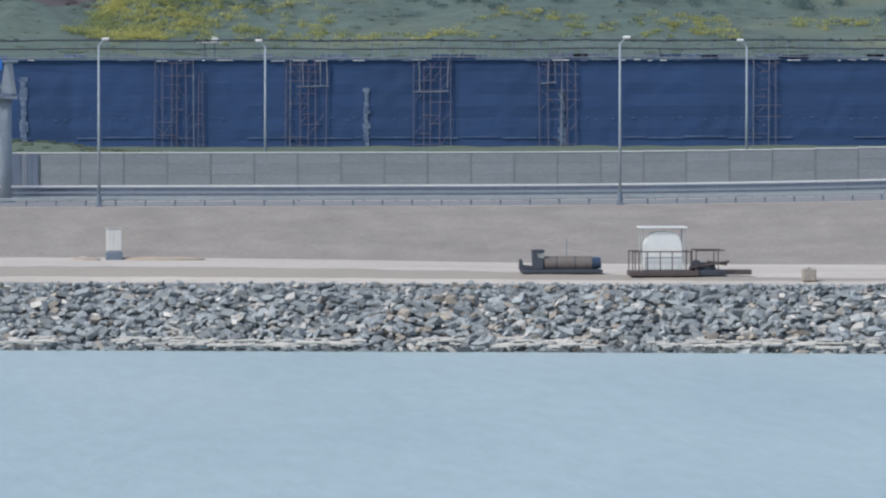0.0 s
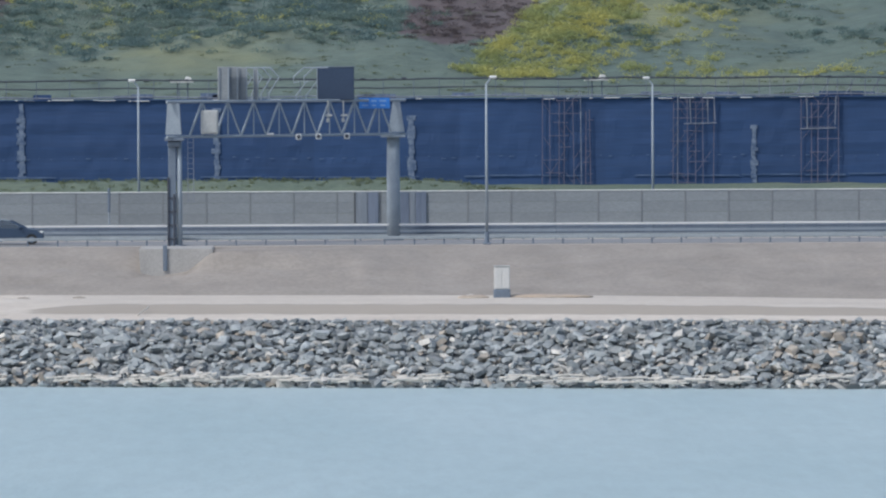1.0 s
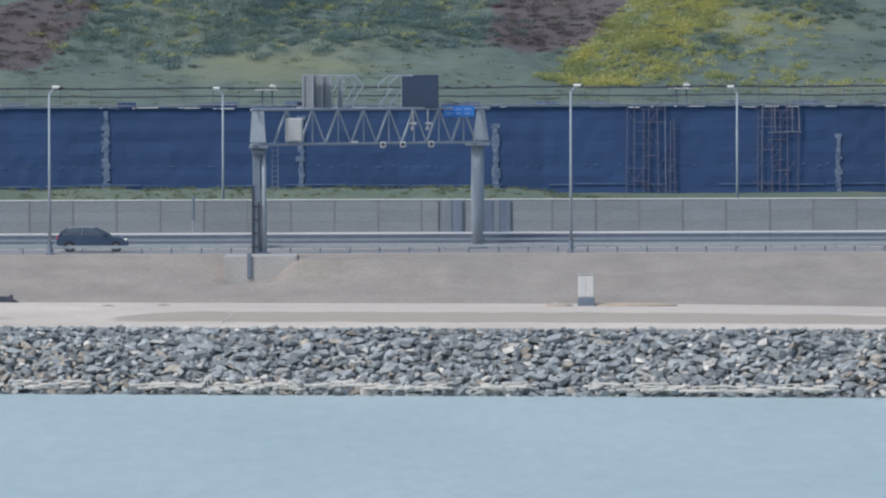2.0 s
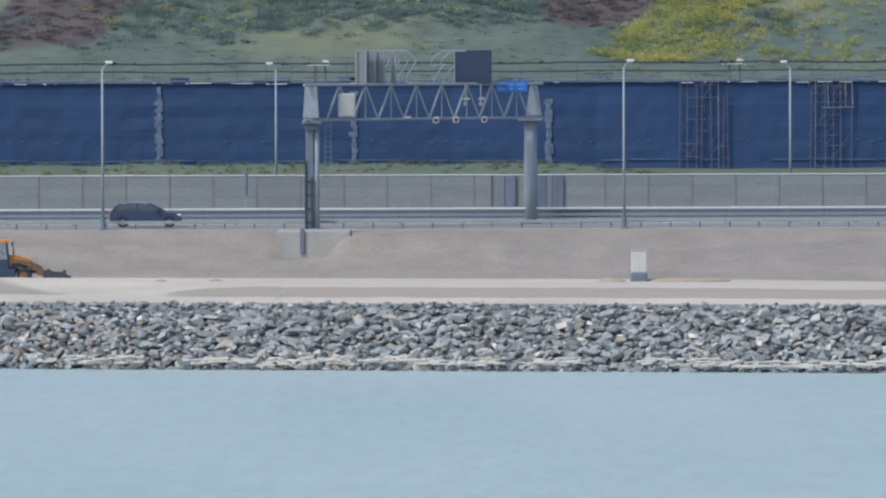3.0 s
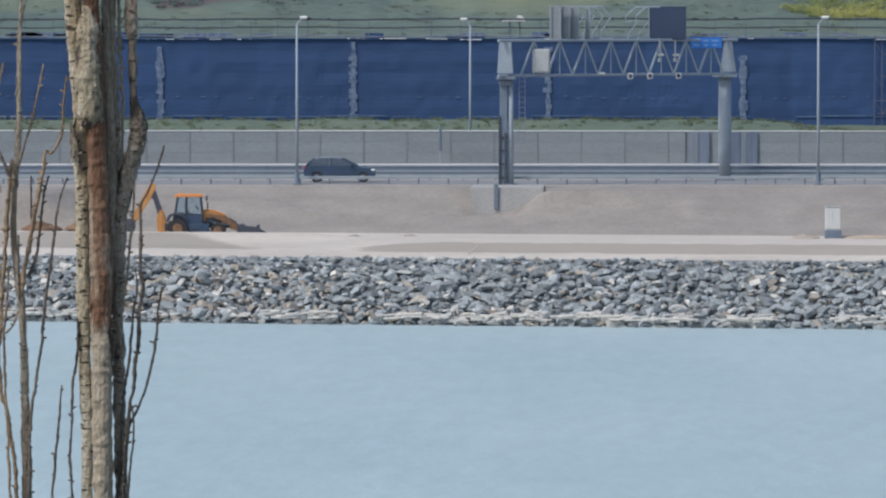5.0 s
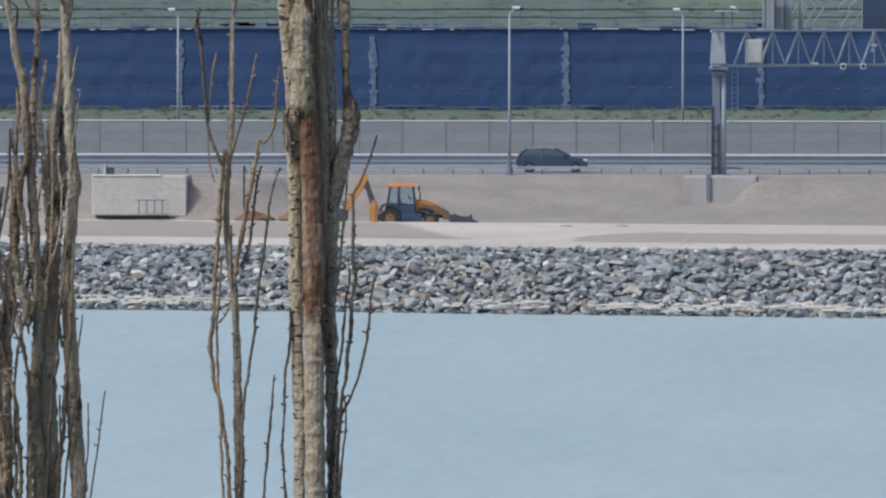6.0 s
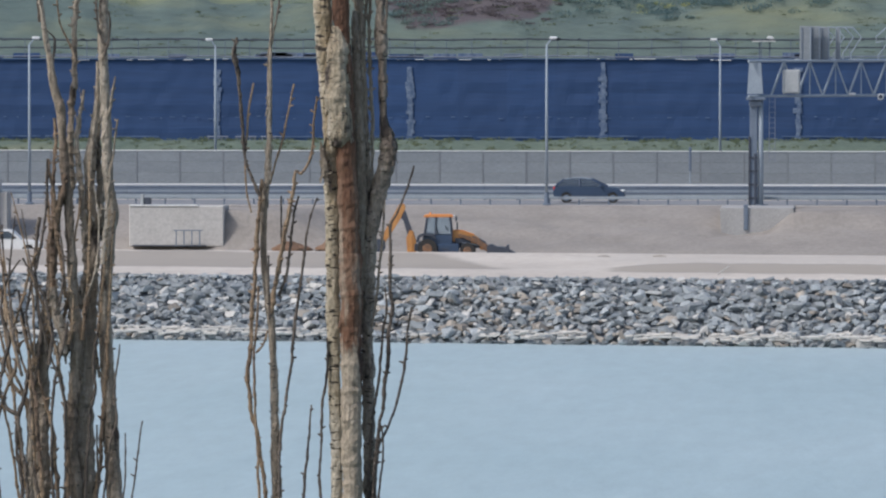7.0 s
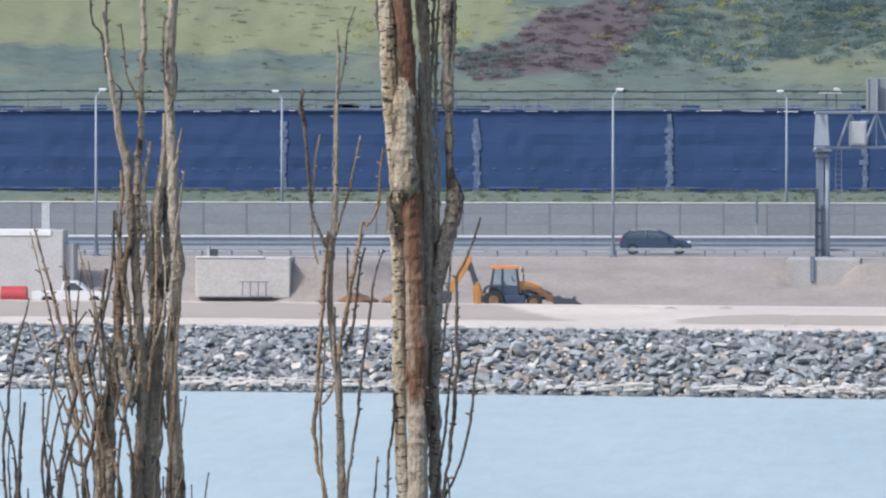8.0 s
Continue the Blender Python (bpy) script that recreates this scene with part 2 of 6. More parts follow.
def bark(name, tones, dark, pale, pores=0.62, blotch=0.57, flake=0.66, peeled=None, dash=24):
    """Weathered bark: long streaks of the tones, dark blotches, level pores, pale flakes, cracks in relief."""
    m = bpy.data.materials.new(name)
    m.use_nodes = True
    n, l = m.node_tree.nodes, m.node_tree.links
    bsdf = n["Principled BSDF"]
    bsdf.inputs["Roughness"].default_value = 0.85
    geo = n.new("ShaderNodeNewGeometry")

    def tex(scale, stretch, detail=5.0, rough=0.65):
        mp = n.new("ShaderNodeMapping")
        mp.inputs["Scale"].default_value = stretch
        l.new(geo.outputs["Position"], mp.inputs["Vector"])
        t = n.new("ShaderNodeTexNoise")
        t.inputs["Scale"].default_value, t.inputs["Detail"].default_value, t.inputs["Roughness"].default_value = scale, detail, rough
        l.new(mp.outputs["Vector"], t.inputs["Vector"])
        return t.outputs["Fac"]

    def over(below, fac, lo, hi, colour):
        r = n.new("ShaderNodeMapRange")
        r.inputs["From Min"].default_value, r.inputs["From Max"].default_value = lo, hi
        l.new(fac, r.inputs["Value"])
        mx = n.new("ShaderNodeMix")
        mx.data_type = "RGBA"
        l.new(r.outputs["Result"], mx.inputs["Factor"])
        l.new(below, mx.inputs["A"])
        mx.inputs["B"].default_value = (*colour, 1)
        return mx.outputs["Result"]

    streak = tex(16, (1, 1, 0.16))
    ramp = n.new("ShaderNodeValToRGB")
    while len(ramp.color_ramp.elements) < len(tones):
        ramp.color_ramp.elements.new(0.5)
    for i, (e, c) in enumerate(zip(ramp.color_ramp.elements, tones)):
        e.position, e.color = 0.36 + 0.28 * i / (len(tones) - 1), (*c, 1)
    l.new(streak, ramp.inputs["Fac"])
    toned = ramp.outputs["Color"]
    blot, pore, flakes, fine = tex(14, (1, 1, 0.45)), tex(dash, (2.2, 2.2, 8.0), 2.0), tex(55, (1, 1, 0.5)), tex(150, (1, 1, 0.5))
    if peeled:  # smooth paler skin up to a ragged height
        height, tone = peeled
        sep = n.new("ShaderNodeSeparateXYZ")
        l.new(geo.outputs["Position"], sep.inputs[0])
        up = n.new("ShaderNodeMath")
        up.operation = "MULTIPLY_ADD"
        l.new(streak, up.inputs[0])
        up.inputs[1].default_value, up.inputs[2].default_value = 0.9, height - 0.45
        gap = n.new("ShaderNodeMath")
        gap.operation = "SUBTRACT"
        l.new(up.outputs[0], gap.inputs[0])
        l.new(sep.outputs["Z"], gap.inputs[1])
        toned = over(toned, gap.outputs[0], -0.02, 0.04, tone)
    c = over(toned, blot, blotch, blotch + 0.06, dark)
    c = over(c, flakes, flake, flake + 0.05, pale)
    c = over(c, pore, pores, pores + 0.03, tuple(0.6 * v for v in dark))
    hs = n.new("ShaderNodeHueSaturation")
    rng = n.new("ShaderNodeMapRange")
    rng.inputs["From Min"].default_value, rng.inputs["From Max"].default_value = 0.3, 0.7
    rng.inputs["To Min"].default_value, rng.inputs["To Max"].default_value = 0.62, 1.34
    l.new(fine, rng.inputs["Value"])
    l.new(rng.outputs["Result"], hs.inputs["Value"])
    l.new(c, hs.inputs["Color"])
    l.new(hs.outputs["Color"], bsdf.inputs["Base Color"])
    add = n.new("ShaderNodeMath")
    l.new(flakes, add.inputs[0])
    l.new(streak, add.inputs[1])
    bp = n.new("ShaderNodeBump")
    bp.inputs["Strength"].default_value, bp.inputs["Distance"].default_value = 1.0, 0.012
    l.new(add.outputs[0], bp.inputs["Height"])
    l.new(bp.outputs["Normal"], bsdf.inputs["Normal"])
    return m


BARK_PALE = bark("pale_bark", ((0.33, 0.26, 0.165), (0.46, 0.39, 0.28), (0.54, 0.48, 0.38)), (0.085, 0.066, 0.05), (0.62, 0.58, 0.50), 0.585, 0.63, dash=12)
BARK_SCAR = bark("scarred_bark", ((0.30, 0.24, 0.16), (0.42, 0.355, 0.26), (0.50, 0.44, 0.35)), (0.075, 0.058, 0.048), (0.60, 0.55, 0.46), 0.62, 0.545, dash=15)
BARK_GREY = bark("grey_bark", ((0.20, 0.155, 0.115), (0.33, 0.27, 0.205), (0.445, 0.385, 0.31)), (0.07, 0.054, 0.043), (0.54, 0.48, 0.40), 0.68, 0.575, dash=17)
BARK_RED = bark("peeled_red_bark", ((0.085, 0.042, 0.026), (0.17, 0.083, 0.047), (0.22, 0.135, 0.088), (0.36, 0.29, 0.22)), (0.055, 0.035, 0.025), (0.55, 0.48, 0.38), 0.72, 0.66, 0.73, (15.70, (0.40, 0.335, 0.255)))
TWIG = bark("dark_twig", ((0.075, 0.06, 0.05), (0.135, 0.11, 0.09), (0.22, 0.18, 0.145)), (0.03, 0.026, 0.024), (0.42, 0.38, 0.33), 0.64, 0.60)
TWIG_TAN = bark("tan_twig", ((0.19, 0.13, 0.09), (0.31, 0.22, 0.14), (0.42, 0.315, 0.215)), (0.05, 0.038, 0.03), (0.52, 0.45, 0.36), 0.64, 0.59)


BARK_DARK = bark("dark_knotted_bark", ((0.19, 0.15, 0.118), (0.31, 0.262, 0.21), (0.43, 0.38, 0.315)), (0.055, 0.044, 0.037), (0.52, 0.47, 0.40), 0.62, 0.525, dash=17)


def glass(name, tint, clear=0.6):
    m = bpy.data.materials.new(name)
    m.use_nodes = True
    b = m.node_tree.nodes["Principled BSDF"]
    b.inputs["Base Color"].default_value, b.inputs["Roughness"].default_value = (*tint, 1), 0.06
    b.inputs["Transmission Weight"].default_value = clear
    return m


UNDER = mat("packed_rubble", (0.28, 0.30, 0.315), (0.19, 0.21, 0.225), rough=0.95, scale=1.8, fine=7, bump=0.8, dist=0.1, grain=0.6)
GLASS = glass("dark_window_glass", (0.15, 0.19, 0.24))
CAB_GLASS = glass("cab_glass", (0.72, 0.80, 0.86), 0.95)

WATER = bpy.data.materials.new("lake_water")
WATER.use_nodes = True
n, l = WATER.node_tree.nodes, WATER.node_tree.links
wb = n["Principled BSDF"]
wb.inputs["Base Color"].default_value = (0.28, 0.42, 0.50, 1)
wb.inputs["Roughness"].default_value = 0.38
wb.inputs["IOR"].default_value = 1.33
geo = n.new("ShaderNodeNewGeometry")
mp = n.new("ShaderNodeMapping")
mp.inputs["Scale"].default_value = (0.22, 0.05, 1)
l.new(geo.outputs["Position"], mp.inputs["Vector"])
w1 = n.new("ShaderNodeTexNoise")
w1.inputs["Scale"].default_value, w1.inputs["Detail"].default_value, w1.inputs["Roughness"].default_value = 3.0, 6.0, 0.6
l.new(mp.outputs["Vector"], w1.inputs["Vector"])
w2 = n.new("ShaderNodeTexNoise")
w2.inputs["Scale"].default_value, w2.inputs["Detail"].default_value = 0.35, 3.0
l.new(mp.outputs["Vector"], w2.inputs["Vector"])
# pale base colours stand in for sky reflected by the ripples
wr = n.new("ShaderNodeValToRGB")
wr.color_ramp.elements[0].position, wr.color_ramp.elements[1].position = 0.3, 0.7
wr.color_ramp.elements[0].color, wr.color_ramp.elements[1].color = (0.415, 0.525, 0.55, 1), (0.475, 0.58, 0.605, 1)
l.new(w2.outputs["Fac"], wr.inputs["Fac"])
mp2 = n.new("ShaderNodeMapping")
mp2.inputs["Scale"].default_value = (0.9, 0.16, 1)
l.new(geo.outputs["Position"], mp2.inputs["Vector"])
w3 = n.new("ShaderNodeTexNoise")
w3.inputs["Scale"].default_value, w3.inputs["Detail"].default_value, w3.inputs["Roughness"].default_value = 1.0, 7.0, 0.7
l.new(mp2.outputs["Vector"], w3.inputs["Vector"])
# streaks paint the lighter and darker faces of small waves
wm = n.new("ShaderNodeMapRange")
wm.inputs["From Min"].default_value, wm.inputs["From Max"].default_value = 0.25, 0.75
wm.inputs["To Min"].default_value, wm.inputs["To Max"].default_value = 0.88, 1.10
l.new(w3.outputs["Fac"], wm.inputs["Value"])
wh = n.new("ShaderNodeHueSaturation")
l.new(wm.outputs["Result"], wh.inputs["Value"])
l.new(wr.outputs["Color"], wh.inputs["Color"])
l.new(wh.outputs["Color"], wb.inputs["Base Color"])
bp = n.new("ShaderNodeBump")
bp.inputs["Strength"].default_value, bp.inputs["Distance"].default_value = 0.6, 0.12
l.new(w1.outputs["Fac"], bp.inputs["Height"])
l.new(bp.outputs["Normal"], wb.inputs["Normal"])


# ---- building helpers ----
def link_mesh(name, bm, material, smooth=False):
    me = bpy.data.meshes.new(name)
    bm.normal_update()
    bm.to_mesh(me)
    bm.free()
    if material:
        me.materials.append(material)
    if smooth:
        me.polygons.foreach_set("use_smooth", [True] * len(me.polygons))
    return me


def part(name, bm, material, parent=None, label="", smooth=False):
    me = bm if isinstance(bm, bpy.types.Mesh) else link_mesh(name, bm, material, smooth)
    ob = new(name, me)
    if parent:
        ob.parent = parent
    if label:
        ob["label"] = label
    return ob


def thing(name, label, category, x=0, y=0, z=0, rz=0, group="", kind=""):
    ob = new(name)
    ob.matrix_basis = pose(x, y, z, 0, 0, rz)
    return tagged(ob, label, category, group, kind)


def box(bm, x, y, z, sx, sy, sz, bevel=0.0, m=None):
    """A block by its centre and its full sizes, with chamfered edges."""
    made = bmesh.ops.create_cube(bm, size=1, matrix=(m or Matrix()) @ Matrix.Translation((x, y, z)) @ Matrix.Diagonal((sx, sy, sz, 1)))
    if bevel:
        edges = list({e for v in made["verts"] for e in v.link_edges})
        bmesh.ops.bevel(bm, geom=edges, offset=bevel, segments=1, affect="EDGES", clamp_overlap=True)
    return bm


def block(x, y, z, sx, sy, sz, bevel=0.01, m=None):
    return box(bmesh.new(), x, y, z, sx, sy, sz, bevel, m)


def rod(bm, a, b, r, r2=None, sides=8):
    """A bar from a to b."""
    a, b = Vector(a), Vector(b)
    turn = (b - a).to_track_quat("Z", "Y").to_matrix().to_4x4()
    bmesh.ops.create_cone(bm, cap_ends=True, segments=sides, radius1=r, radius2=r if r2 is None else r2, depth=(b - a).length, matrix=Matrix.Translation((a + b) / 2) @ turn)
    return bm


def bar(a, b, r, r2=None, sides=8):
    return rod(bmesh.new(), a, b, r, r2, sides)


def prism(profile, depth, y0=0.0, bevel=0.0):
    """A side outline of (x, z) pairs, given a depth along y."""
    bm = bmesh.new()
    f = bm.faces.new([bm.verts.new((x, y0, z)) for x, z in profile])
    out = bmesh.ops.extrude_face_region(bm, geom=[f])
    bmesh.ops.translate(bm, vec=(0, depth, 0), verts=[v for v in out["geom"] if isinstance(v, bmesh.types.BMVert)])
    bmesh.ops.recalc_face_normals(bm, faces=bm.faces)
    if bevel:
        bmesh.ops.bevel(bm, geom=list(bm.edges), offset=bevel, segments=2, affect="EDGES", clamp_overlap=True)
    return bm


def smooth_step(a, b, v):
    u = min(1.0, max(0.0, (v - a) / (b - a)))
    return u * u * (3 - 2 * u)


def lerp_rows(rows, v):
    """Straight steps through (place, value) rows."""
    for (a, p), (b, q) in zip(rows, rows[1:]):
        if v <= b:
            return p + (q - p) * max(0.0, (v - a) / (b - a))
    return rows[-1][1]


def wire(pts, r, sides=6):
    """One unbroken bent bar through pts."""
    bm = bmesh.new()
    pts = [Vector(p) for p in pts]
    rings = []
    for i, p in enumerate(pts):
        t = (pts[min(i + 1, len(pts) - 1)] - pts[max(i - 1, 0)]).normalized()
        u = t.cross(Vector((0, 1, 0)))
        u = u.normalized() if u.length > 1e-3 else Vector((1, 0, 0))
        v = t.cross(u)
        rings.append([bm.verts.new(p + (u * math.cos(2 * math.pi * k / sides) + v * math.sin(2 * math.pi * k / sides)) * r) for k in range(sides)])
    for p, q in zip(rings, rings[1:]):
        for k in range(sides):
            j = (k + 1) % sides
            bm.faces.new((p[k], p[j], q[j], q[k]))
    bm.faces.new(rings[-1])
    bm.faces.new(list(reversed(rings[0])))
    return bm

# ---- ground ----
def shore(x):
    """Where the water meets the stones."""
    return 358.6 - 0.190 * min(75.0, max(-62.0, x))


def road_z(x):
    return 6.58 + 0.0004 * max(0.0, min(x, 90.0) - 35.0) ** 2


def ground_z(x, y):
    if y < 200:
        z = lerp_rows(((-300, 14.9), (2, 14.9), (24, -1.2), (60, -3.0)), y)
        return z + 0.25 * noise.noise((x * 0.2, y * 0.2, 0)) * smooth_step(1.0, 6.0, abs(y))
    s = y - shore(x)
    rough = 0.06 * noise.noise((x * 0.5, y * 0.5, 3.0)) + 0.05 * noise.noise((x * 1.6, y * 1.6, 5.0))
    step = smooth_step(-17.0, -9.0, x) * (1 - 0.75 * smooth_step(30.0, 50.0, x))
    right = smooth_step(14.0, 44.0, x)
    low = 3.66 - 0.14 * right + rough * 0.5
    top = 4.09 - 0.30 * right + rough * 0.6
    pit = smooth_step(-13.0, -18.0, x)
    track = ((-30, -3.0), (-6, -3.2), (0, -0.42), (6, 3.05), (6.6, 3.36), (8.8, low), (10.4, low + (top - low) * step), (12.5, low + (top - low) * step + 0.05), (15.0, top - 0.10 * pit), (17.0, top + 0.26 * pit), (17.8, top + 0.26 * pit), (19.2, top - 0.30 * pit), (23.6, 4.07 - 0.28 * right + rough * 0.4 - 0.3 * pit), (24.6, 4.14 - 0.28 * right))
    foot = shore(x) + 24.6
    if y < foot:
        z = lerp_rows(track, s)
        return z
    edge = 398.6
    if y < edge:
        u = (y - foot) / (edge - foot)
        bulge = noise.noise((x * 0.14, y * 0.25, 9.0)) * 0.32 + noise.noise((x * 0.5, y * 0.6, 4.0)) * 0.16 + noise.noise((x * 1.3, y * 1.1, 6.0)) * 0.10
        hollow = 0.22 * math.exp(-((x + 6.0) / 2.6) ** 2) + 0.3 * math.exp(-((x + 18.0) / 5.0) ** 2)
        pocket = 0.2 * smooth_step(-8.7, -7.7, x) * (1 - smooth_step(-5.6, -4.7, x)) * smooth_step(389.5, 391.5, y)
        toe = 4.14 - 0.28 * right
        # gravel running down over the end of the gantry footing
        fill = 0.8 * smooth_step(-5.2, -3.6, x) * (1 - smooth_step(-3.0, 9.0, x)) * smooth_step(390.6, 392.2, y)
        z = toe + (road_z(x) - toe) * (u ** 0.92) + (bulge - hollow) * math.sin(math.pi * u) - pocket
        # gravel heaped against the pale block
        heap = 2.2 * smooth_step(-38.0, -37.2, x) * (1 - smooth_step(-35.5, -30.0, x)) * smooth_step(390.2, 391.8, y)
        return max(z, min(z + fill + heap, road_z(x) - 0.12))
    if y < 425:
        return road_z(x)
    crown = 9.75 - 0.95 * smooth_step(8.0, 20.0, x) + 0.12 * noise.noise((x * 0.25, 1.0, 2.0))
    if y < 500:
        return lerp_rows(((425, road_z(x)), (428, road_z(x) + 0.3), (441, crown), (446, crown), (455, 9.0), (480, 9.0), (500, 13.6)), y) + 0.10 * noise.noise((x * 0.4, y * 0.4, 0))
    base = lerp_rows(((500, 13.6), (518, 15.5), (560, 31.0), (650, 66.0), (800, 80.0), (1600, 84.0)), y)
    k = smooth_step(505, 530, y)
    return base + k * (1.5 * noise.noise((x * 0.045, y * 0.06, 7.0)) + 0.7 * noise.noise((x * 0.16, y * 0.2, 2.0)) + 0.3 * noise.noise((x * 0.5, y * 0.5, 6.0)))


def steps(*spans):
    out = []
    for a, b, d in spans:
        k = max(1, round((b - a) / d))
        out += [a + (b - a) * i / k for i in range(k)]
    return out + [spans[-1][1]]


def brown_zone(x, h):
    """How far the earth is bare: a reddish slip on one shoulder of the hill, another above the broom."""
    q = noise.noise((x * 0.12, h * 2.9, 4.0))
    left, right = -36 + 16 * max(0.0, h - 0.35), -26.5 + 6 * h
    slip = smooth_step(-1, 1.5, x - left - 2 * q) * (1 - smooth_step(-1.2, 1.2, x - right - 2 * q)) * smooth_step(0.06, 0.2, h + 0.1 * q)
    top = smooth_step(9, 11, x - 3 * q) * (1 - smooth_step(12.5, 14.5, x - 10 * h - q)) * smooth_step(0.36, 0.48, h - 0.2 * q)
    return max(slip, top)


def spoil_shade_cover(x, s):
    """Darker spoil on the face of the terrace and round the dug end of the track, and shade painted beside the gantry
    footing.
    """
    w = 0.35 * noise.noise((x * 0.3, 0, 8.0))
    face = smooth_step(8.2, 8.9, s - w) * (1 - smooth_step(10.4, 11.3, s - w)) * smooth_step(-17, -11, x + 3 * w)
    dug = smooth_step(17.5, 21.0, -x - (s - 10.5) * 0.7 + 2 * w) * smooth_step(9.8, 11.0, s - 2 * w) * (1 - smooth_step(16.4, 17.6, s - w))
    # slanting strip of shade at the footing's right end, put into the colour
    footing_shade = 0.85 * math.exp(-((x + 5.25 - 0.26 * (s - 32)) / 0.45) ** 2) * smooth_step(29.5, 32.0, s) if s > 20 else 0.0
    return max(face, dug, footing_shade)


def build_ground():
    xs = steps((-900, -120, 60), (-120, -72, 6), (-72, 72, 0.45), (72, 120, 6), (120, 900, 60))
    near = steps((-300, -20, 40), (-20, 40, 2), (40, 330, 29))
    far = steps((399.2, 424, 4), (424, 448, 1.5), (448, 500, 6), (500, 562, 1.2), (562, 660, 8), (660, 1600, 90))
    grid_s = steps((0.02, 0.2, 0.06), (0.2, 0.72, 0.009), (0.72, 1, 0.014))
    verts, faces, mats = [], [], []
    rows = len(near) + len(grid_s) + len(far)
    for x in xs:
        s0 = shore(x)
        # rows follow the shoreline, the terrace and the foot of the bank
        band = []
        for u in grid_s:
            y = 330 + (s0 - 6 - 330) * (u / 0.2) if u < 0.2 else (s0 - 6 + (u - 0.2) / 0.52 * 30.6 if u < 0.72 else s0 + 24.6 + (u - 0.72) / 0.28 * (398.6 - s0 - 24.6))
            band.append(y)
        for y in (*near, *band, *far):
            verts.append((x, y, ground_z(x, y)))
    for i in range(len(xs) - 1):
        for j in range(rows - 1):
            a = i * rows + j
            x, y = verts[a][0] + 0.4, (verts[a][1] + verts[a + 1][1]) / 2
            s = y - shore(x)
            if y < 30:
                k = 2
            elif s < -1.5:
                k = 4
            elif s < 6.7 + 0.5 * noise.noise((x * 0.9, 0, 3.0)):
                k = 5
            elif y < 398.6:
                k = 1 if s > 24.6 else 0
            elif y < 426:
                k = 0
            else:
                k = 2 if y < 500 else 3
            faces.append((a, a + rows, a + rows + 1, a + 1))
            mats.append(k)
    me = bpy.data.meshes.new("ground")
    me.from_pydata(verts, [], faces)
    for m in (DIRT, SLOPE, GRASS, HILL, BED, UNDER):
        me.materials.append(m)
    me.polygons.foreach_set("material_index", mats)
    me.polygons.foreach_set("use_smooth", [True] * len(mats))
    covers = [(spoil_shade_cover(x, y - shore(x)) if 340 < y < 398 else 0.0, brown_zone(x, (y - 519) / 24) if y > 505 else 0.0, (1 - smooth_step(-38, -28, x)) * smooth_step(0.3, 0.6, (y - 519) / 24)) for x, y, z in verts]
    for i, cover in enumerate(("spoil", "bare", "meadow")):
        me.attributes.new(cover, "FLOAT", "POINT").data.foreach_set("value", [c[i] for c in covers])
    return tagged(new("ground", me), "pale dirt shore track, gravel bank and green hillside", "ground", kind="structure")


build_ground()
lake = bpy.data.meshes.new("water")
lake.from_pydata([(-900, 18, 0), (900, 18, 0), (900, 380, 0), (-900, 380, 0)], [], [(0, 1, 2, 3)])
lake.materials.append(WATER)
tagged(new("water", lake), "calm pale blue water with faint ripples", "water", kind="structure")

bm = bmesh.new()
for y0, y1 in ((399.4, 410.2), (413.6, 423.2)):
    xs = steps((-130, 35, 20), (35, 95, 4), (95, 160, 20))
    low = [[bm.verts.new((x, y, road_z(x) + dz)) for x in xs] for y, dz in ((y0, -0.2), (y0, 0.03), (y1, 0.03), (y1, -0.2))]
    for r, q in zip(low, low[1:]):
        for i in range(len(xs) - 1):
            bm.faces.new((r[i], r[i + 1], q[i + 1], q[i]))
tagged(part("road", bm, ASPHALT), "grey asphalt dual carriageway on the bank", "road", kind="structure")

# ---- along the road ----
def street_lamp(x, y, z, height, arm, group):
    lamp = thing("street_lamp", "tall grey tapered steel street lamp with a small white head", "street lamp", x, y, z, group=group)
    part("base_plate", block(0, 0, 0.06, 0.46, 0.46, 0.12, 0.02), GALV_DARK, lamp)
    part("collar", bar((0, 0, 0.1), (0, 0, 0.75), 0.15, 0.14, 12), GALV_DARK, lamp, "dark lower sleeve of the mast")
    part("pole", bar((0, 0, 0.7), (0, 0, height - 0.45), 0.095, 0.06, 14), GALV, lamp, smooth=True)
    bend = [Vector((arm * math.sin(i / 5 * math.pi / 2.4) * 0.45, 0, height - 0.47 + 0.36 * math.sin(i / 5 * math.pi / 2.4))) for i in range(6)]
    part("arm", wire(bend, 0.05, 8), GALV, lamp)
    last = bend[-1]
    bm = block(last.x + arm * 0.22, 0, height - 0.03, 0.46, 0.24, 0.14, 0.05, Matrix.Translation((0, 0, 0)))
    head = part("lamp_head", bm, LAMP_HEAD, lamp, "white lamp housing")
    part("lens", block(last.x + arm * 0.24, 0, height - 0.115, 0.30, 0.16, 0.03, 0.01), WHITE, head)
    return lamp


for x, g in ((-49.569, 10.0), (-18.614, 10.0), (12.375, 10.0), (43.499, 10.05)):
    street_lamp(x, 399.1, road_z(x), g, 0.62, "lamps along the near carriageway")
for x in (-41.083, -8.878, 23.83, 54.705):
    street_lamp(x, 427.0, ground_z(x, 427.0) - 0.05, 16.52 - ground_z(x, 427.0), -0.62, "lamps behind the noise barrier")


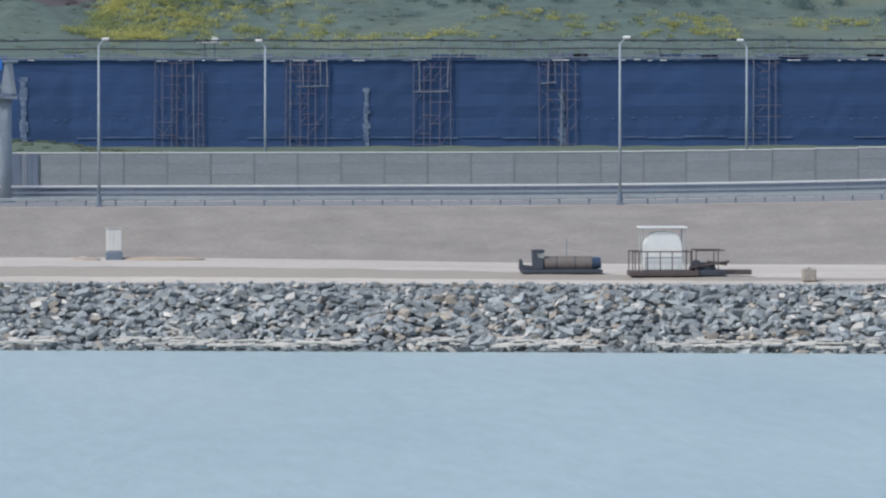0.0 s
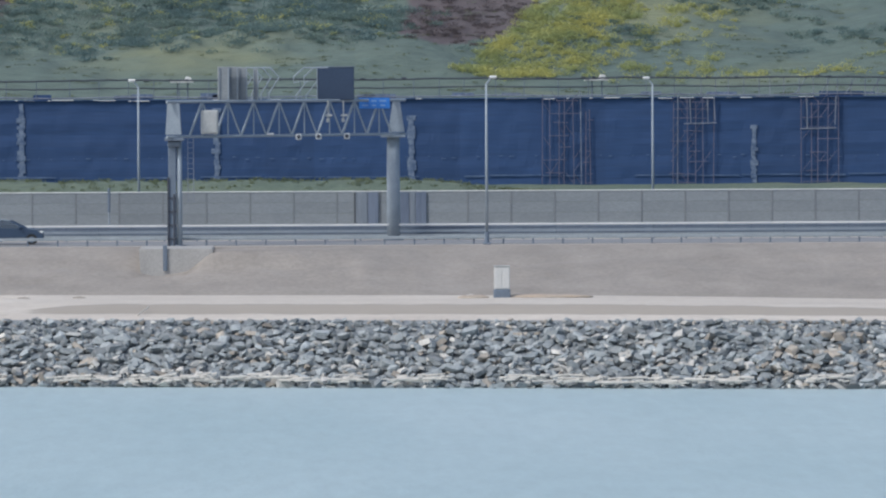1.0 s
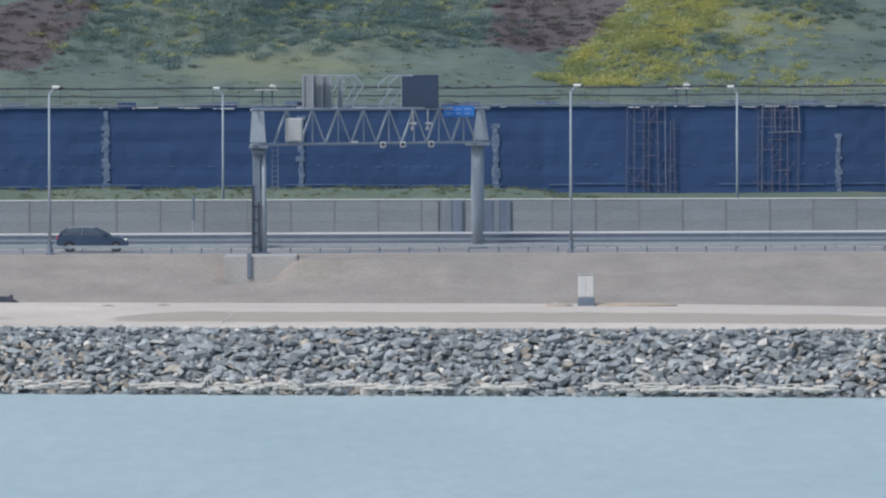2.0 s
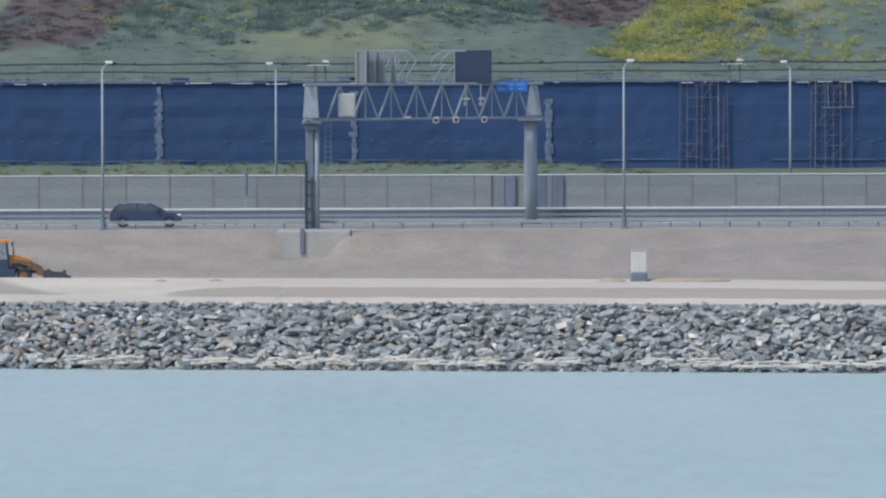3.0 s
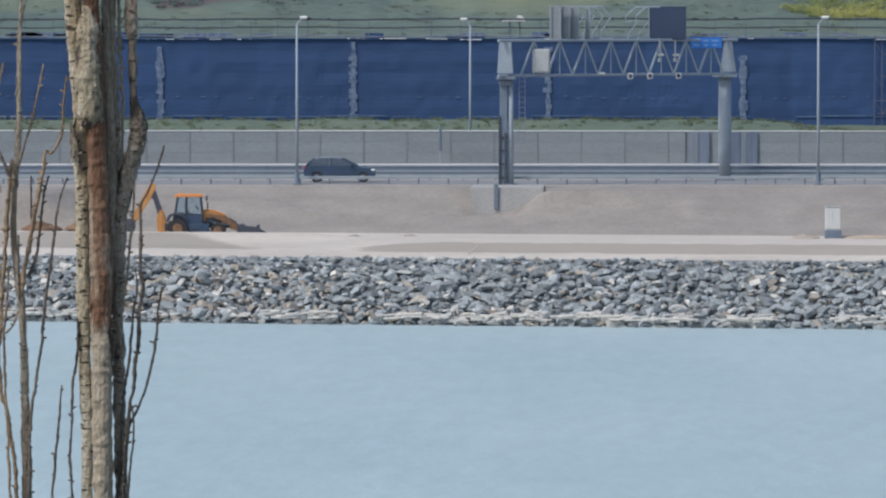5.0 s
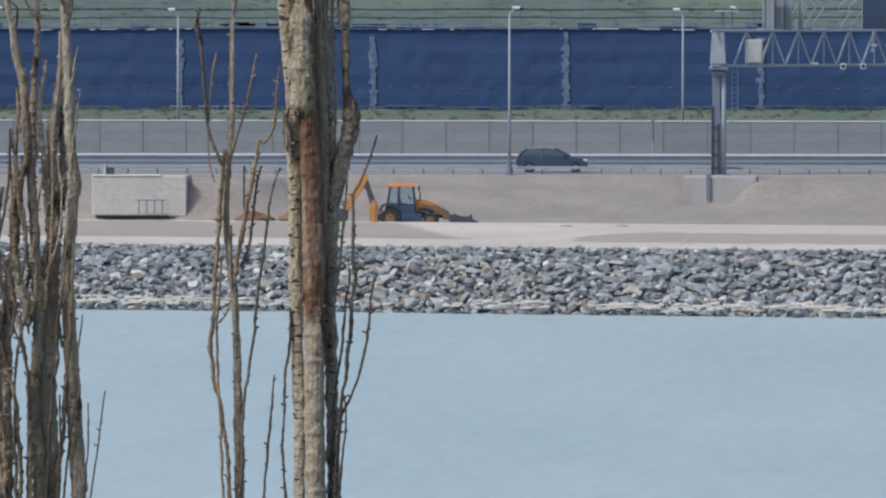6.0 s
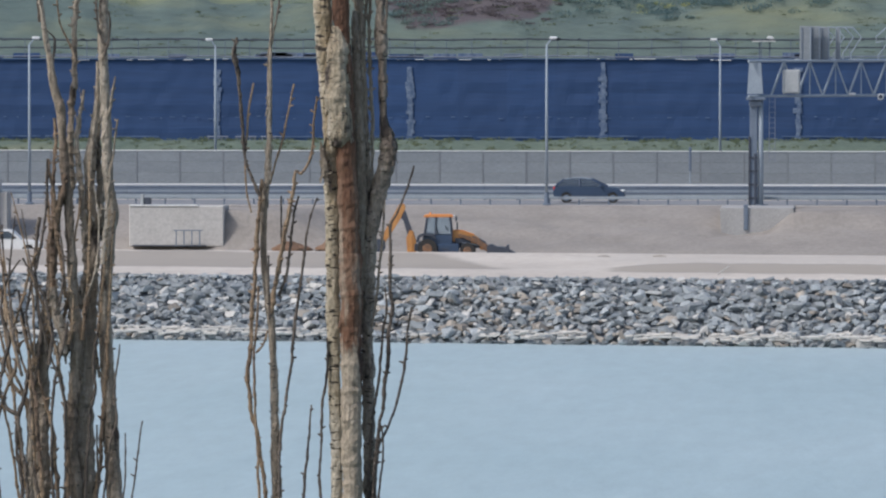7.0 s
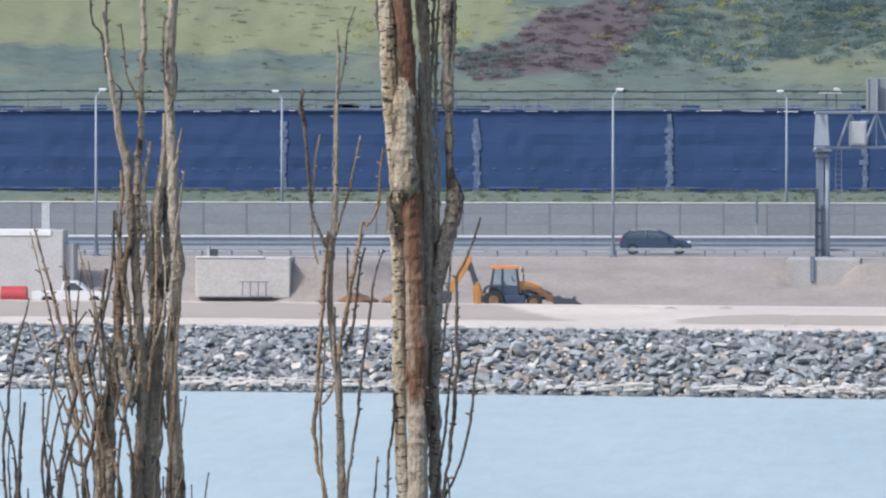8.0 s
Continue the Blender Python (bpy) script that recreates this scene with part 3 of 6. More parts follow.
def guard_rail(name, label, y, rails, spacing, post_top, x0=-76.0, x1=84.0):
    """Each rail: height of its middle, its height, its depth, its material; profiled like a folded steel beam."""
    rail = thing(name, label, "guard rail", 0, y, 0, kind="structure")
    xs = steps((x0, 36, 16), (36, x1, 6))
    for zc, h, d, m in rails:
        bm = bmesh.new()
        prof = [(-0.5, 0.0), (-0.38, 1.0), (-0.14, 1.0), (0.0, 0.25), (0.14, 1.0), (0.38, 1.0), (0.5, 0.0), (0.45, -0.12), (-0.45, -0.12)]
        rings = [[bm.verts.new((x, -d * b, road_z(x) + zc + h * a)) for a, b in prof] for x in xs]
        for p, q in zip(rings, rings[1:]):
            for i in range(len(prof)):
                j = (i + 1) % len(prof)
                bm.faces.new((p[i], p[j], q[j], q[i]))
        bmesh.ops.recalc_face_normals(bm, faces=bm.faces)
        part("beam", bm, m, rail)
    post = link_mesh("post", block(0, 0.07, post_top / 2 - 0.1, 0.09, 0.10, post_top + 0.2, 0.012), GALV_DARK)
    k = int((x1 - x0) / spacing)
    for i in range(k):
        x = x0 + spacing * (i + 0.5)
        part("post", post, None, rail).location = (x, 0, road_z(x))
    return rail


guard_rail("guard_rail", "grey galvanised steel crash barrier on short posts", 399.75, ((0.42, 0.17, 0.06, RAIL_NEAR),), 1.77, 0.46)
# top rail is near white, the glare on its upper face painted in
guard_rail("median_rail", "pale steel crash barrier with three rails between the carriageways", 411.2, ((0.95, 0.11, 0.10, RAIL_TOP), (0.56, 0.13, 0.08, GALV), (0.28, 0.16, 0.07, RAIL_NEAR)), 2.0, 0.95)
guard_rail("median_rail", "grey steel crash barrier along the far carriageway", 412.9, ((0.70, 0.26, 0.07, GALV_DARK), (0.34, 0.24, 0.07, GALV_DARK)), 2.0, 0.8)


# noise barrier behind the road
WALL_Y, PANEL_W = 424.0, 2.75
barrier = thing("noise_barrier", "long grey concrete noise barrier of ribbed panels between posts", "noise barrier", 0, WALL_Y, 0, kind="structure")
bm = bmesh.new()
for i in range(4):
    box(bm, 0, 0, 0.34 + 0.68 * i, PANEL_W - 0.11, 0.14, 0.668, 0.01)
panel_mesh = link_mesh("panel", bm, BARRIER)
post_mesh = link_mesh("wall_post", block(0, 0, 1.38, 0.10, 0.18, 2.76, 0.02), POST_GREY)
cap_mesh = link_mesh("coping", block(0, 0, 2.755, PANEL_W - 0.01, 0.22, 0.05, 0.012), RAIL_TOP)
first = -26.554 - 18 * PANEL_W
for i in range(52):
    x = first + i * PANEL_W
    z = road_z(x) + 0.04 + 0.10 * (0.5 - i / 52)
    part("wall_post", post_mesh, None, barrier).location = (x, 0, z)
    xm = x + PANEL_W / 2
    part("panel", panel_mesh, None, barrier).location = (xm, 0, z)
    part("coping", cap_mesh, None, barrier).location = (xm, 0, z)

# tinted boards set before the barrier where the gantry column stands
for x0, x1, m in ((4.86, 5.60, MID_PANEL), (5.62, 6.30, BARRIER_DARK), (7.45, 8.25, BARRIER_DARK), (8.27, 8.62, MID_PANEL), (8.64, 9.33, BARRIER_DARK)):
    part("tinted_board", block((x0 + x1) / 2, -0.16, road_z(6) + 1.39, x1 - x0, 0.08, 2.70, 0.02), m, barrier, "blue-grey tinted board")
part("wall_post", block(4.80, -0.17, road_z(6) + 1.39, 0.06, 0.12, 2.74, 0.02), DARK, barrier, "dark end post")

sign = thing("road_sign", "narrow road sign on a grey post seen edge-on", "road sign", -10.657, 422.0, road_z(-10))
part("post", bar((0, 0, 0), (0, 0, 2.5), 0.045), GALV, sign)
part("board", block(0, 0.06, 2.35, 0.16, 0.9, 1.5, 0.03), GALV_DARK, sign, "dark sign board")


# ---- sign gantry ----
def gantry():
    ax, ay, span, skew = -6.189, 399.1, 13.227, 0.93
    base = road_z(ax)

    def at(x, dy, z):
        """A place on the beam: it runs back over the road as it goes across."""
        return (x, skew * x + dy, z)

    def beam_bar(name, a, b, r, material=None, sides=8, label=""):
        return part(name, bar(at(*a), at(*b), r, sides=sides), material or GALV, g, label)

    g = thing("sign_gantry", "grey lattice steel sign gantry spanning the carriageway", "sign gantry", ax, ay, base)
    low, high = 6.50, 8.58          # lower and upper chords over the road
    half = 0.62
    end = span + 0.75
    for dy in (-half, half):
        beam_bar("chord", (-0.42, dy, low), (end, dy, low - 0.0), 0.075, sides=10)
        beam_bar("chord", (-0.42, dy, high), (end, dy, high), 0.085, sides=10)
    n_bay, x_a, x_b = 8, 0.9, span - 0.1
    # far bracing takes the darker steel, its shade put into the colour
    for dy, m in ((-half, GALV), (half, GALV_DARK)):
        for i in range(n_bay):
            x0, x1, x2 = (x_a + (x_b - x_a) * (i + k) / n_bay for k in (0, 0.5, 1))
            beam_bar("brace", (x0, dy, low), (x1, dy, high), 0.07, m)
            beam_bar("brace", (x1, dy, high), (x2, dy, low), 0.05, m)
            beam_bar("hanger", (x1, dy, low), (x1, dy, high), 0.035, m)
    for i in range(n_bay + 1):
        x0 = x_a + (x_b - x_a) * i / n_bay
        beam_bar("tie", (x0, -half, low), (x0, half, low), 0.035)
        beam_bar("tie", (x0, -half, high), (x0, half, high), 0.035)
    # legs
    leg = part("leg", bar((0.30, 0, -0.1), (0.30, 0, low - 0.1), 0.17, 0.15, 16), GALV, g, "pale round steel column", smooth=True)
    part("base_flange", bar((0.28, 0, -0.02), (0.28, 0, 0.08), 0.42, sides=16), GALV_DARK, leg)
    part("cable_duct", block(-0.12, -0.05, 3.05, 0.46, 0.30, 6.4, 0.03), GALV_DARK, g, "dark cable duct running down the column")
    part("conduit", block(-0.36, -0.22, 2.0, 0.12, 0.14, 4.2, 0.02), DARK, g, "dark cable conduit")
    part("conduit", block(-0.02, -0.26, 1.5, 0.10, 0.10, 3.2, 0.02), DARK, g, "dark cable conduit")
    for z in (0.45, 1.25, 2.05, 2.85):
        part("clamp", block(-0.16, -0.18, z, 0.56, 0.22, 0.10, 0.02), DARK, g)
    leg2 = part("leg", bar(at(span, 0, -0.1), at(span, 0, low - 0.12), 0.44, 0.39, 18), GALV, g, "pale stout round column", smooth=True)
    part("base_flange", bar(at(span, 0, 0.0), at(span, 0, 0.1), 0.62, sides=18), GALV_DARK, leg2)
    part("head_plate", block(0.02, 0, low - 0.14, 1.15, 1.5, 0.20, 0.03), GALV_DARK, g)
    part("head_plate", block(0.0, 0, low - 0.42, 0.8, 0.9, 0.36, 0.08), GALV_DARK, g)
    part("head_plate", block(*at(span, 0, low - 0.12), 1.5, 1.5, 0.16, 0.03), GALV, g)
    # closed end casings, one narrowing downwards
    for x, dx, m, flip in ((-0.02, 0.66, GALV, True), (span + 0.2, 0.60, GALV, False)):
        w0, w1 = (0.48, 0.36) if flip else (0.50, 0.22)
        prof = ((-w0, low + 0.12), (w0, low + 0.12), (w1, high - 0.08), (-w1, high - 0.08))
        e = part("end_casing", prism(prof, 0.5, -0.25, 0.03), m, g, "pale tapered end casing")
        e.location = at(x, -0.35, 0)
    bm = bmesh.new()
    for s in (-0.17, 0.17):
        rod(bm, (0.98 + s, -0.2, 2.6), (0.98 + s, -0.2, low), 0.018)
    for i in range(12):
        rod(bm, (0.81, -0.2, 2.75 + i * 0.31), (1.15, -0.2, 2.75 + i * 0.31), 0.012)
    part("ladder", bm, SCAFF, g, "thin steel access ladder")
    x = 2.099
    cab = part("cabinet", block(x, skew * x - 0.95, low + 0.86, 1.05, 0.45, 1.42, 0.05), OFFWHITE, g, "white equipment cabinet")
    part("cabinet_door", block(x, skew * x - 1.19, low + 0.86, 0.88, 0.03, 1.24, 0.02), OFFWHITE, cab)
    # boards above the beam, with their kinked carrying frames
    for p in (4.625, 5.236, 5.78, 6.257):
        y = skew * p + 0.1
        pts = ((p - 1.0, y, high + 2.02), (p - 0.52, y, high + 2.0), (p, y, high + 1.42), (p - 0.62, y, high + 0.45), (p - 0.62, y, high))
        part("board_frame", wire(pts, 0.045), GALV, g, "kinked steel carrying frame")
    for p in (7.421, 8.039):
        y = skew * p + 0.1
        pts = ((p + 1.2, y, high + 2.0), (p + 0.35, y, high + 2.0), (p - 0.28, y, high + 1.45), (p - 0.28, y, high + 1.1), (p + 0.55, y, high + 1.25), (p - 0.15, y, high + 0.3), (p - 0.15, y, high))
        part("board_frame", wire(pts, 0.04), GALV, g, "kinked steel carrying frame")
    for p, w, t in ((2.938, 0.72, 2.05), (3.51, 0.62, 2.05), (4.084, 0.55, 2.0), (4.862, 0.30, 1.9)):
        y = skew * p - 0.1
        brd = part("message_board", block(p, y, high + t / 2 + 0.03, w, 0.22, t, 0.03), BARRIER, g, "grey slatted back of a message board")
        part("rib", block(p + w * 0.40, y - 0.13, high + t / 2, 0.06, 0.05, t - 0.1, 0.01), GALV, brd)
        part("rib", block(p - w * 0.30, y - 0.13, high + t / 2, 0.05, 0.05, t - 0.1, 0.01), GALV_DARK, brd)
    p = 9.697
    y = skew * p - 0.3
    brd = part("message_board", block(p, y, high + 1.03, 2.22, 0.34, 1.98, 0.04), PANEL, g, "dark blue-black electronic message board")
    part("board_rim", block(p - 1.13, y, high + 1.03, 0.05, 0.40, 2.0, 0.01), GALV, brd)
    part("board_rim", block(p, y, high + 2.045, 2.30, 0.40, 0.05, 0.01), GALV_DARK, brd)
    p = 12.068
    y = skew * p - 1.0
    blue = part("direction_sign", block(p, y, high - 0.18, 1.88, 0.10, 0.66, 0.03), SIGN_BLUE, g, "small bright blue sign")
    for i in range(2):
        for j, w in enumerate((0.5, 0.35, 0.42)):
            part("lettering_bar", block(p - 0.58 + 0.54 * j, y - 0.056, high - 0.04 - 0.27 * i, w - 0.12 * i, 0.012, 0.10, 0.0), SIGN_PALE, blue, "pale unreadable line")
    for p, dz in ((7.421, 0.02), (8.625, 0.08), (10.357, 0.05), (5.712, 0.28)):
        y = skew * p - half
        c = part("camera_mount", bar((p, y, low + 0.1), (p, y, low - 0.35 + dz), 0.035), GALV, g)
        if dz < 0.1:
            part("traffic_camera", block(p, y - 0.2, low - 0.08, 0.36, 0.5, 0.36, 0.05), WHITE, c, "small white traffic camera")
            part("camera_lens", bar((p, y - 0.44, low - 0.08), (p, y - 0.49, low - 0.08), 0.12, sides=10), DARK, c)
        else:
            part("traffic_camera", block(p, y - 0.2, low + 0.1, 0.42, 0.2, 0.12, 0.03), WHITE, c, "small white traffic camera")
    for p in (9.212, 10.149):
        y = skew * p - 0.8
        bm = bar((p, y, high), (p, y, high - 1.15), 0.04)
        box(bm, p + 0.05, y, high - 0.9, 0.42, 0.2, 0.14, 0.03)
        box(bm, p - 0.02, y, high - 1.2, 0.20, 0.2, 0.24, 0.03)
        part("detector", bm, OFFWHITE, g, "pale hanging detector")
    # concrete footing in the bank
    f = thing("gantry_footing", "pale cast concrete footing set in the gravel bank", "footing", ax, 392.3, base)
    part("footing_block", prism(((-1.85, -2.4), (2.3, -2.4), (2.35, 0.02), (-2.0, 0.02)), 7.6, 0.0, 0.05), CONCRETE, f)
    part("conduit", block(-0.46, -0.06, -0.52, 0.26, 0.12, 1.50, 0.03), GALV_DARK, f, "dark conduit down the concrete face")
    return g


gantry()


# ---- passing car ----
def car():
    c = thing("car", "dark blue-black estate car on the near carriageway", "car", -16.275, 404.5, road_z(-16) + 0.03)
    body = [(-2.12, 0.32), (-2.16, 0.75), (-2.05, 0.98), (-1.5, 1.03), (1.0, 0.98), (1.75, 0.86), (2.08, 0.70), (2.16, 0.42), (2.08, 0.25), (1.78, 0.24), (1.70, 0.52), (1.45, 0.66), (1.18, 0.55), (1.06, 0.24), (-1.00, 0.24), (-1.10, 0.54), (-1.36, 0.66), (-1.62, 0.54), (-1.72, 0.26)]
    part("body", prism(body, 1.76, -0.88, 0.04), CAR_PAINT, c)
    bm = prism(((-2.06, 0.98), (-1.86, 1.25), (-1.55, 1.41), (-1.0, 1.48), (-0.35, 1.49), (0.15, 1.42), (0.62, 1.22), (1.10, 0.96)), 1.66, -0.83)
    for v in bm.verts:
        v.co.y *= 1 - 0.38 * max(0.0, v.co.z - 0.96)
    part("glasshouse", bm, GLASS, c, "tinted window glass")
    # the roof's sun reflection is painted as a pale panel on the dark car
    part("roof", prism(((-1.45, 1.455), (-0.95, 1.50), (-0.35, 1.51), (0.08, 1.45), (0.1, 1.42), (-1.5, 1.42)), 1.30, -0.65, 0.01), GALV, c, "roof panel coloured pale for the sun reflection")
    for s in (-1, 1):
        for x0, z0, x1, z1 in ((1.08, 0.98, 0.15, 1.43), (-0.55, 0.99, -0.58, 1.47), (-2.03, 1.0, -1.55, 1.42)):
            part("pillar", bar((x0, s * 0.85, z0), (x1, s * 0.66, z1), 0.045), CAR_PAINT, c)
    for s in (-1, 1):
        part("headlight", block(1.93, s * 0.70, 0.72, 0.34, 0.30, 0.14, 0.04), WHITE, c, "clear headlight")
        part("tail_light", block(-2.10, s * 0.72, 0.88, 0.12, 0.26, 0.22, 0.03), RED, c, "red tail light")
        part("door_mirror", block(0.72, s * 0.97, 1.02, 0.2, 0.2, 0.15, 0.05), CAR_PAINT, c)
        for x in (-1.36, 1.43):
            w = part("wheel", bar((x, s * 0.70, 0.31), (x, s * 0.89, 0.31), 0.32, sides=20), TYRE, c)
            part("rim", bar((x, s * 0.885, 0.31), (x, s * 0.90, 0.31), 0.19, sides=14), GALV_DARK, w)
    part("side_trim", block(-0.0, -0.885, 0.36, 2.0, 0.03, 0.14, 0.01), DARK, c)
    return c


car()

# ---- blue sheeted works behind the road ----
BLUE_Y = 470.0
sheet = thing("sheeted_wall", "long high wall of dark blue sheeting on a building site", "wall", 0, BLUE_Y, 0, kind="structure")
bay = 13.609 / 4
x_first = -31.531 - 12 * bay
z0, z1 = 8.6, 15.05
for i in range(44):
    x = x_first + i * bay
    bm = bmesh.new()
    cols, rows_n = 10, 8
    grid = []
    for a in range(cols + 1):
        u = a / cols
        grid.append([bm.verts.new((x + bay * u, 0.05 * noise.noise((x + bay * u, b * 0.9, 2.0)) + 0.03 * (b % 2), z0 + (z1 - z0) * b / rows_n + (0.07 * noise.noise((x * 2 + u * 3, 0, 1)) if b == rows_n else 0))) for b in range(rows_n + 1)])
    for a in range(cols):
        for b in range(rows_n):
            bm.faces.new((grid[a][b], grid[a + 1][b], grid[a + 1][b + 1], grid[a][b + 1]))
    out = bmesh.ops.extrude_face_region(bm, geom=list(bm.faces))
    bmesh.ops.translate(bm, vec=(0, 0.25, 0), verts=[v for v in out["geom"] if isinstance(v, bmesh.types.BMVert)])
    part("sheet_panel", bm, BLUE, sheet, smooth=False)
# lines of eyelets and lashings, and pale strips that paint the sunlit upper edge
rng = random.Random(5)
for i in range(44 * 4):
    x = x_first + (i + 0.5) * bay / 4
    if rng.random() < 0.75:
        part("lashing", block(x + rng.uniform(-0.2, 0.2), -0.06, z0 + 2.35 + rng.uniform(-0.1, 0.1), rng.uniform(0.1, 0.35), 0.02, 0.06, 0.0), SEAM, sheet)
x = -78.0
while x < 84:
    ln = rng.choice((0.25, 0.45, 0.8, 1.3)) * rng.uniform(0.7, 1.2)
    if noise.noise((x * 0.11, 3.0, 1.0)) > -0.12:
        m = RAIL_TOP if rng.random() < 0.55 else SCAFF
        part("lit_edge_strip", block(x, -0.15, z1 - 0.03 + rng.uniform(-0.03, 0.05), ln, 0.05, rng.uniform(0.03, 0.055), 0.008), m, sheet, "pale strip standing in for the sunlit upper edge")
    x += ln + rng.uniform(0.1, 0.9)
x = -80.0
while x < 84:
    ln = rng.uniform(1.5, 4.5)
    if rng.random() < 0.85:
        part("seam", block(x + ln / 2, -0.06, z0 + 1.02 + rng.uniform(-0.05, 0.05), ln, 0.03, rng.uniform(0.07, 0.11), 0.0), SEAM, sheet, "faint pale seam of the sheeting")
    x += ln + rng.uniform(0.05, 0.4)
part("top_beam", block(0, 0.1, z1 + 0.0, 170, 0.5, 0.10, 0.02), BLUE, sheet)

# faded patches over the columns behind the sheeting
for p, w, tall in ((-45.102, 0.5, 5.6), (-31.504, 0.55, 5.6), (-17.946, 0.55, 5.9), (-4.309, 0.55, 5.6), (9.329, 0.55, 5.2), (33.323, 0.5, 4.3), (47.158, 0.5, 4.3)):
    col = thing("sheeted_column", "bleached blue-grey column standing against the sheeting", "column", p, BLUE_Y - 0.03, 8.6, group="columns along the sheeted wall")
    bm = bmesh.new()
    z = 0.0
    while z < tall:
        h = rng.uniform(0.14, 0.42)
        ww = w * rng.uniform(0.5, 1.2)
        box(bm, rng.uniform(-0.06, 0.06), 0, z + h / 2, ww, 0.08, h, 0.02)
        z += h
    part("shaft", bm, BLUE_PALE, col)

# walkway fence on top
fence = thing("walkway_fence", "dark tubular fence with lattice bays along the top of the works", "fence", 0, BLUE_Y + 0.3, z1)
for z, r in ((1.38, 0.06), (0.80, 0.05), (0.18, 0.05)):
    bm = wire([(-85 + i * 0.6, 0, z + 0.045 * noise.noise((i * 0.9, z, 4.0)) + 0.035 * math.sin(i * 0.31 + z)) for i in range(290)], r)
    part("fence_rail", bm, DARK if z > 0.5 else SCAFF, fence)
bm_posts = link_mesh("fence_post", bar((0, 0, -0.1), (0, 0, 1.42), 0.03, sides=6), SCAFF)
bm_dark = link_mesh("fence_post", bar((0, 0, -0.1), (0, 0, 1.42), 0.03, sides=6), GALV_DARK)
x = -84.0
while x < 86:
    dense = x > 28.327
    part("fence_post", bm_posts if dense else bm_dark, None, fence).location = (x, 0, 0)
    x += rng.uniform(0.7, 1.1) if dense else rng.uniform(1.7, 2.4)
for i in range(130):
    x = rng.uniform(-84, 85)
    part("fence_clamp", block(x, -0.02, 1.38 + rng.uniform(-0.03, 0.05), rng.uniform(0.12, 0.4), 0.1, rng.uniform(0.1, 0.17), 0.02), DARK, fence)
for i in range(64):
    x = rng.uniform(-80, 84)
    part("toe_board", block(x, 0.06, 0.16 + rng.uniform(0.0, 0.14), rng.uniform(1.0, 2.6), 0.04, rng.uniform(0.18, 0.42), 0.01), rng.choice((GALV_DARK, BLUE, BLUE_PALE)), fence, "blue-grey board along the foot of the fence")
for i in range(16):
    x = 36.239 + i * 1.75
    part("fence_brace", bar((x, 0.05, 0.1), (x + 0.8, 0.05, 1.35), 0.03, sides=6), SCAFF, fence)
for x in (-6.686, 22.392):
    v = thing("site_plant", "small white machine on the walkway above the sheeting", "machine", x, BLUE_Y + 1.2, z1 + 0.6)
    part("housing", prism(((-0.9, 0.6), (-0.85, 0.8), (0.1, 0.8), (0.25, 1.05), (0.55, 1.0), (0.8, 0.6)), 0.7, -0.35, 0.03), WHITE, v)
    for s in (-0.35, 0.35):
        part("stand", bar((s, 0, -0.6), (s, 0, 0.62), 0.05), GALV_DARK, v)


def scaffold(x, w, height, material, group, bays=2, seed=0, bright=(), hung=()):
    r = random.Random(seed)
    s = thing("scaffold_tower", "rusty tube scaffold tower standing against the blue sheeting" if material is RUST else "grey tube scaffold tower standing against the blue sheeting", "scaffold", x, BLUE_Y - 0.19, 8.6, group=group)
    for i in range(bays + 1):
        px = w * (i + r.uniform(-0.25, 0.25)) / bays
        m = SCAFF if i in bright else material
        part("standard", bar((px, 0, 0), (px + r.uniform(-0.08, 0.08), 0, height + r.uniform(-0.5, 0.3)), 0.03, sides=6), m, s)
    z = 0.5
    while z < height:
        a, b = sorted((r.uniform(-0.2, w * 0.5), r.uniform(w * 0.4, w + 0.2)))
        part("ledger", bar((a, 0, z), (b, 0, z + r.uniform(-0.05, 0.05)), 0.024, sides=6), material, s)
        for i in range(bays):
            if r.random() < 0.5:
                a, b = w * i / bays, w * (i + 1) / bays
                if r.random() < 0.5:
                    a, b = b, a
                part("brace", bar((a, 0.03, z), (b, 0.03, z + 0.75), 0.018, sides=6), material, s)
        z += r.uniform(0.5, 0.95)
    # a few bleached tubes hung from the top
    for px, drop in hung:
        part("hanger", bar((px, -0.06, height - drop), (px + r.uniform(-0.08, 0.08), -0.06, height), 0.036, sides=6), SCAFF, s, "pale hanging tube")
    if hung:
        part("cross_tube", bar((hung[0][0] - 0.5, -0.06, height - hung[0][1]), (hung[-1][0] + 0.1, -0.06, height - hung[0][1] + 0.05), 0.034, sides=6), SCAFF, s, "pale level tube")
    return s


scaffold(18.555, 2.6, 6.6, RUST, "scaffold towers", 5, 1, (5,))
scaffold(21.43, 0.5, 5.6, RUST, "scaffold towers", 1, 6)
scaffold(27.497, 2.836, 6.5, RUST, "scaffold towers", 5, 2, (1,), ((1.4, 1.9), (2.6, 1.9), (3.1, 1.7)))
scaffold(36.715, 2.442, 6.5, RUST, "scaffold towers", 4, 3, (), ((0.35, 2.3), (2.3, 2.0)))
scaffold(45.618, 2.6, 6.6, RUST, "scaffold towers", 4, 4, (2,), ((0.5, 1.8), (1.0, 1.8)))
scaffold(60.588, 1.891, 6.6, RUST, "scaffold towers", 2, 5, (0, 1))
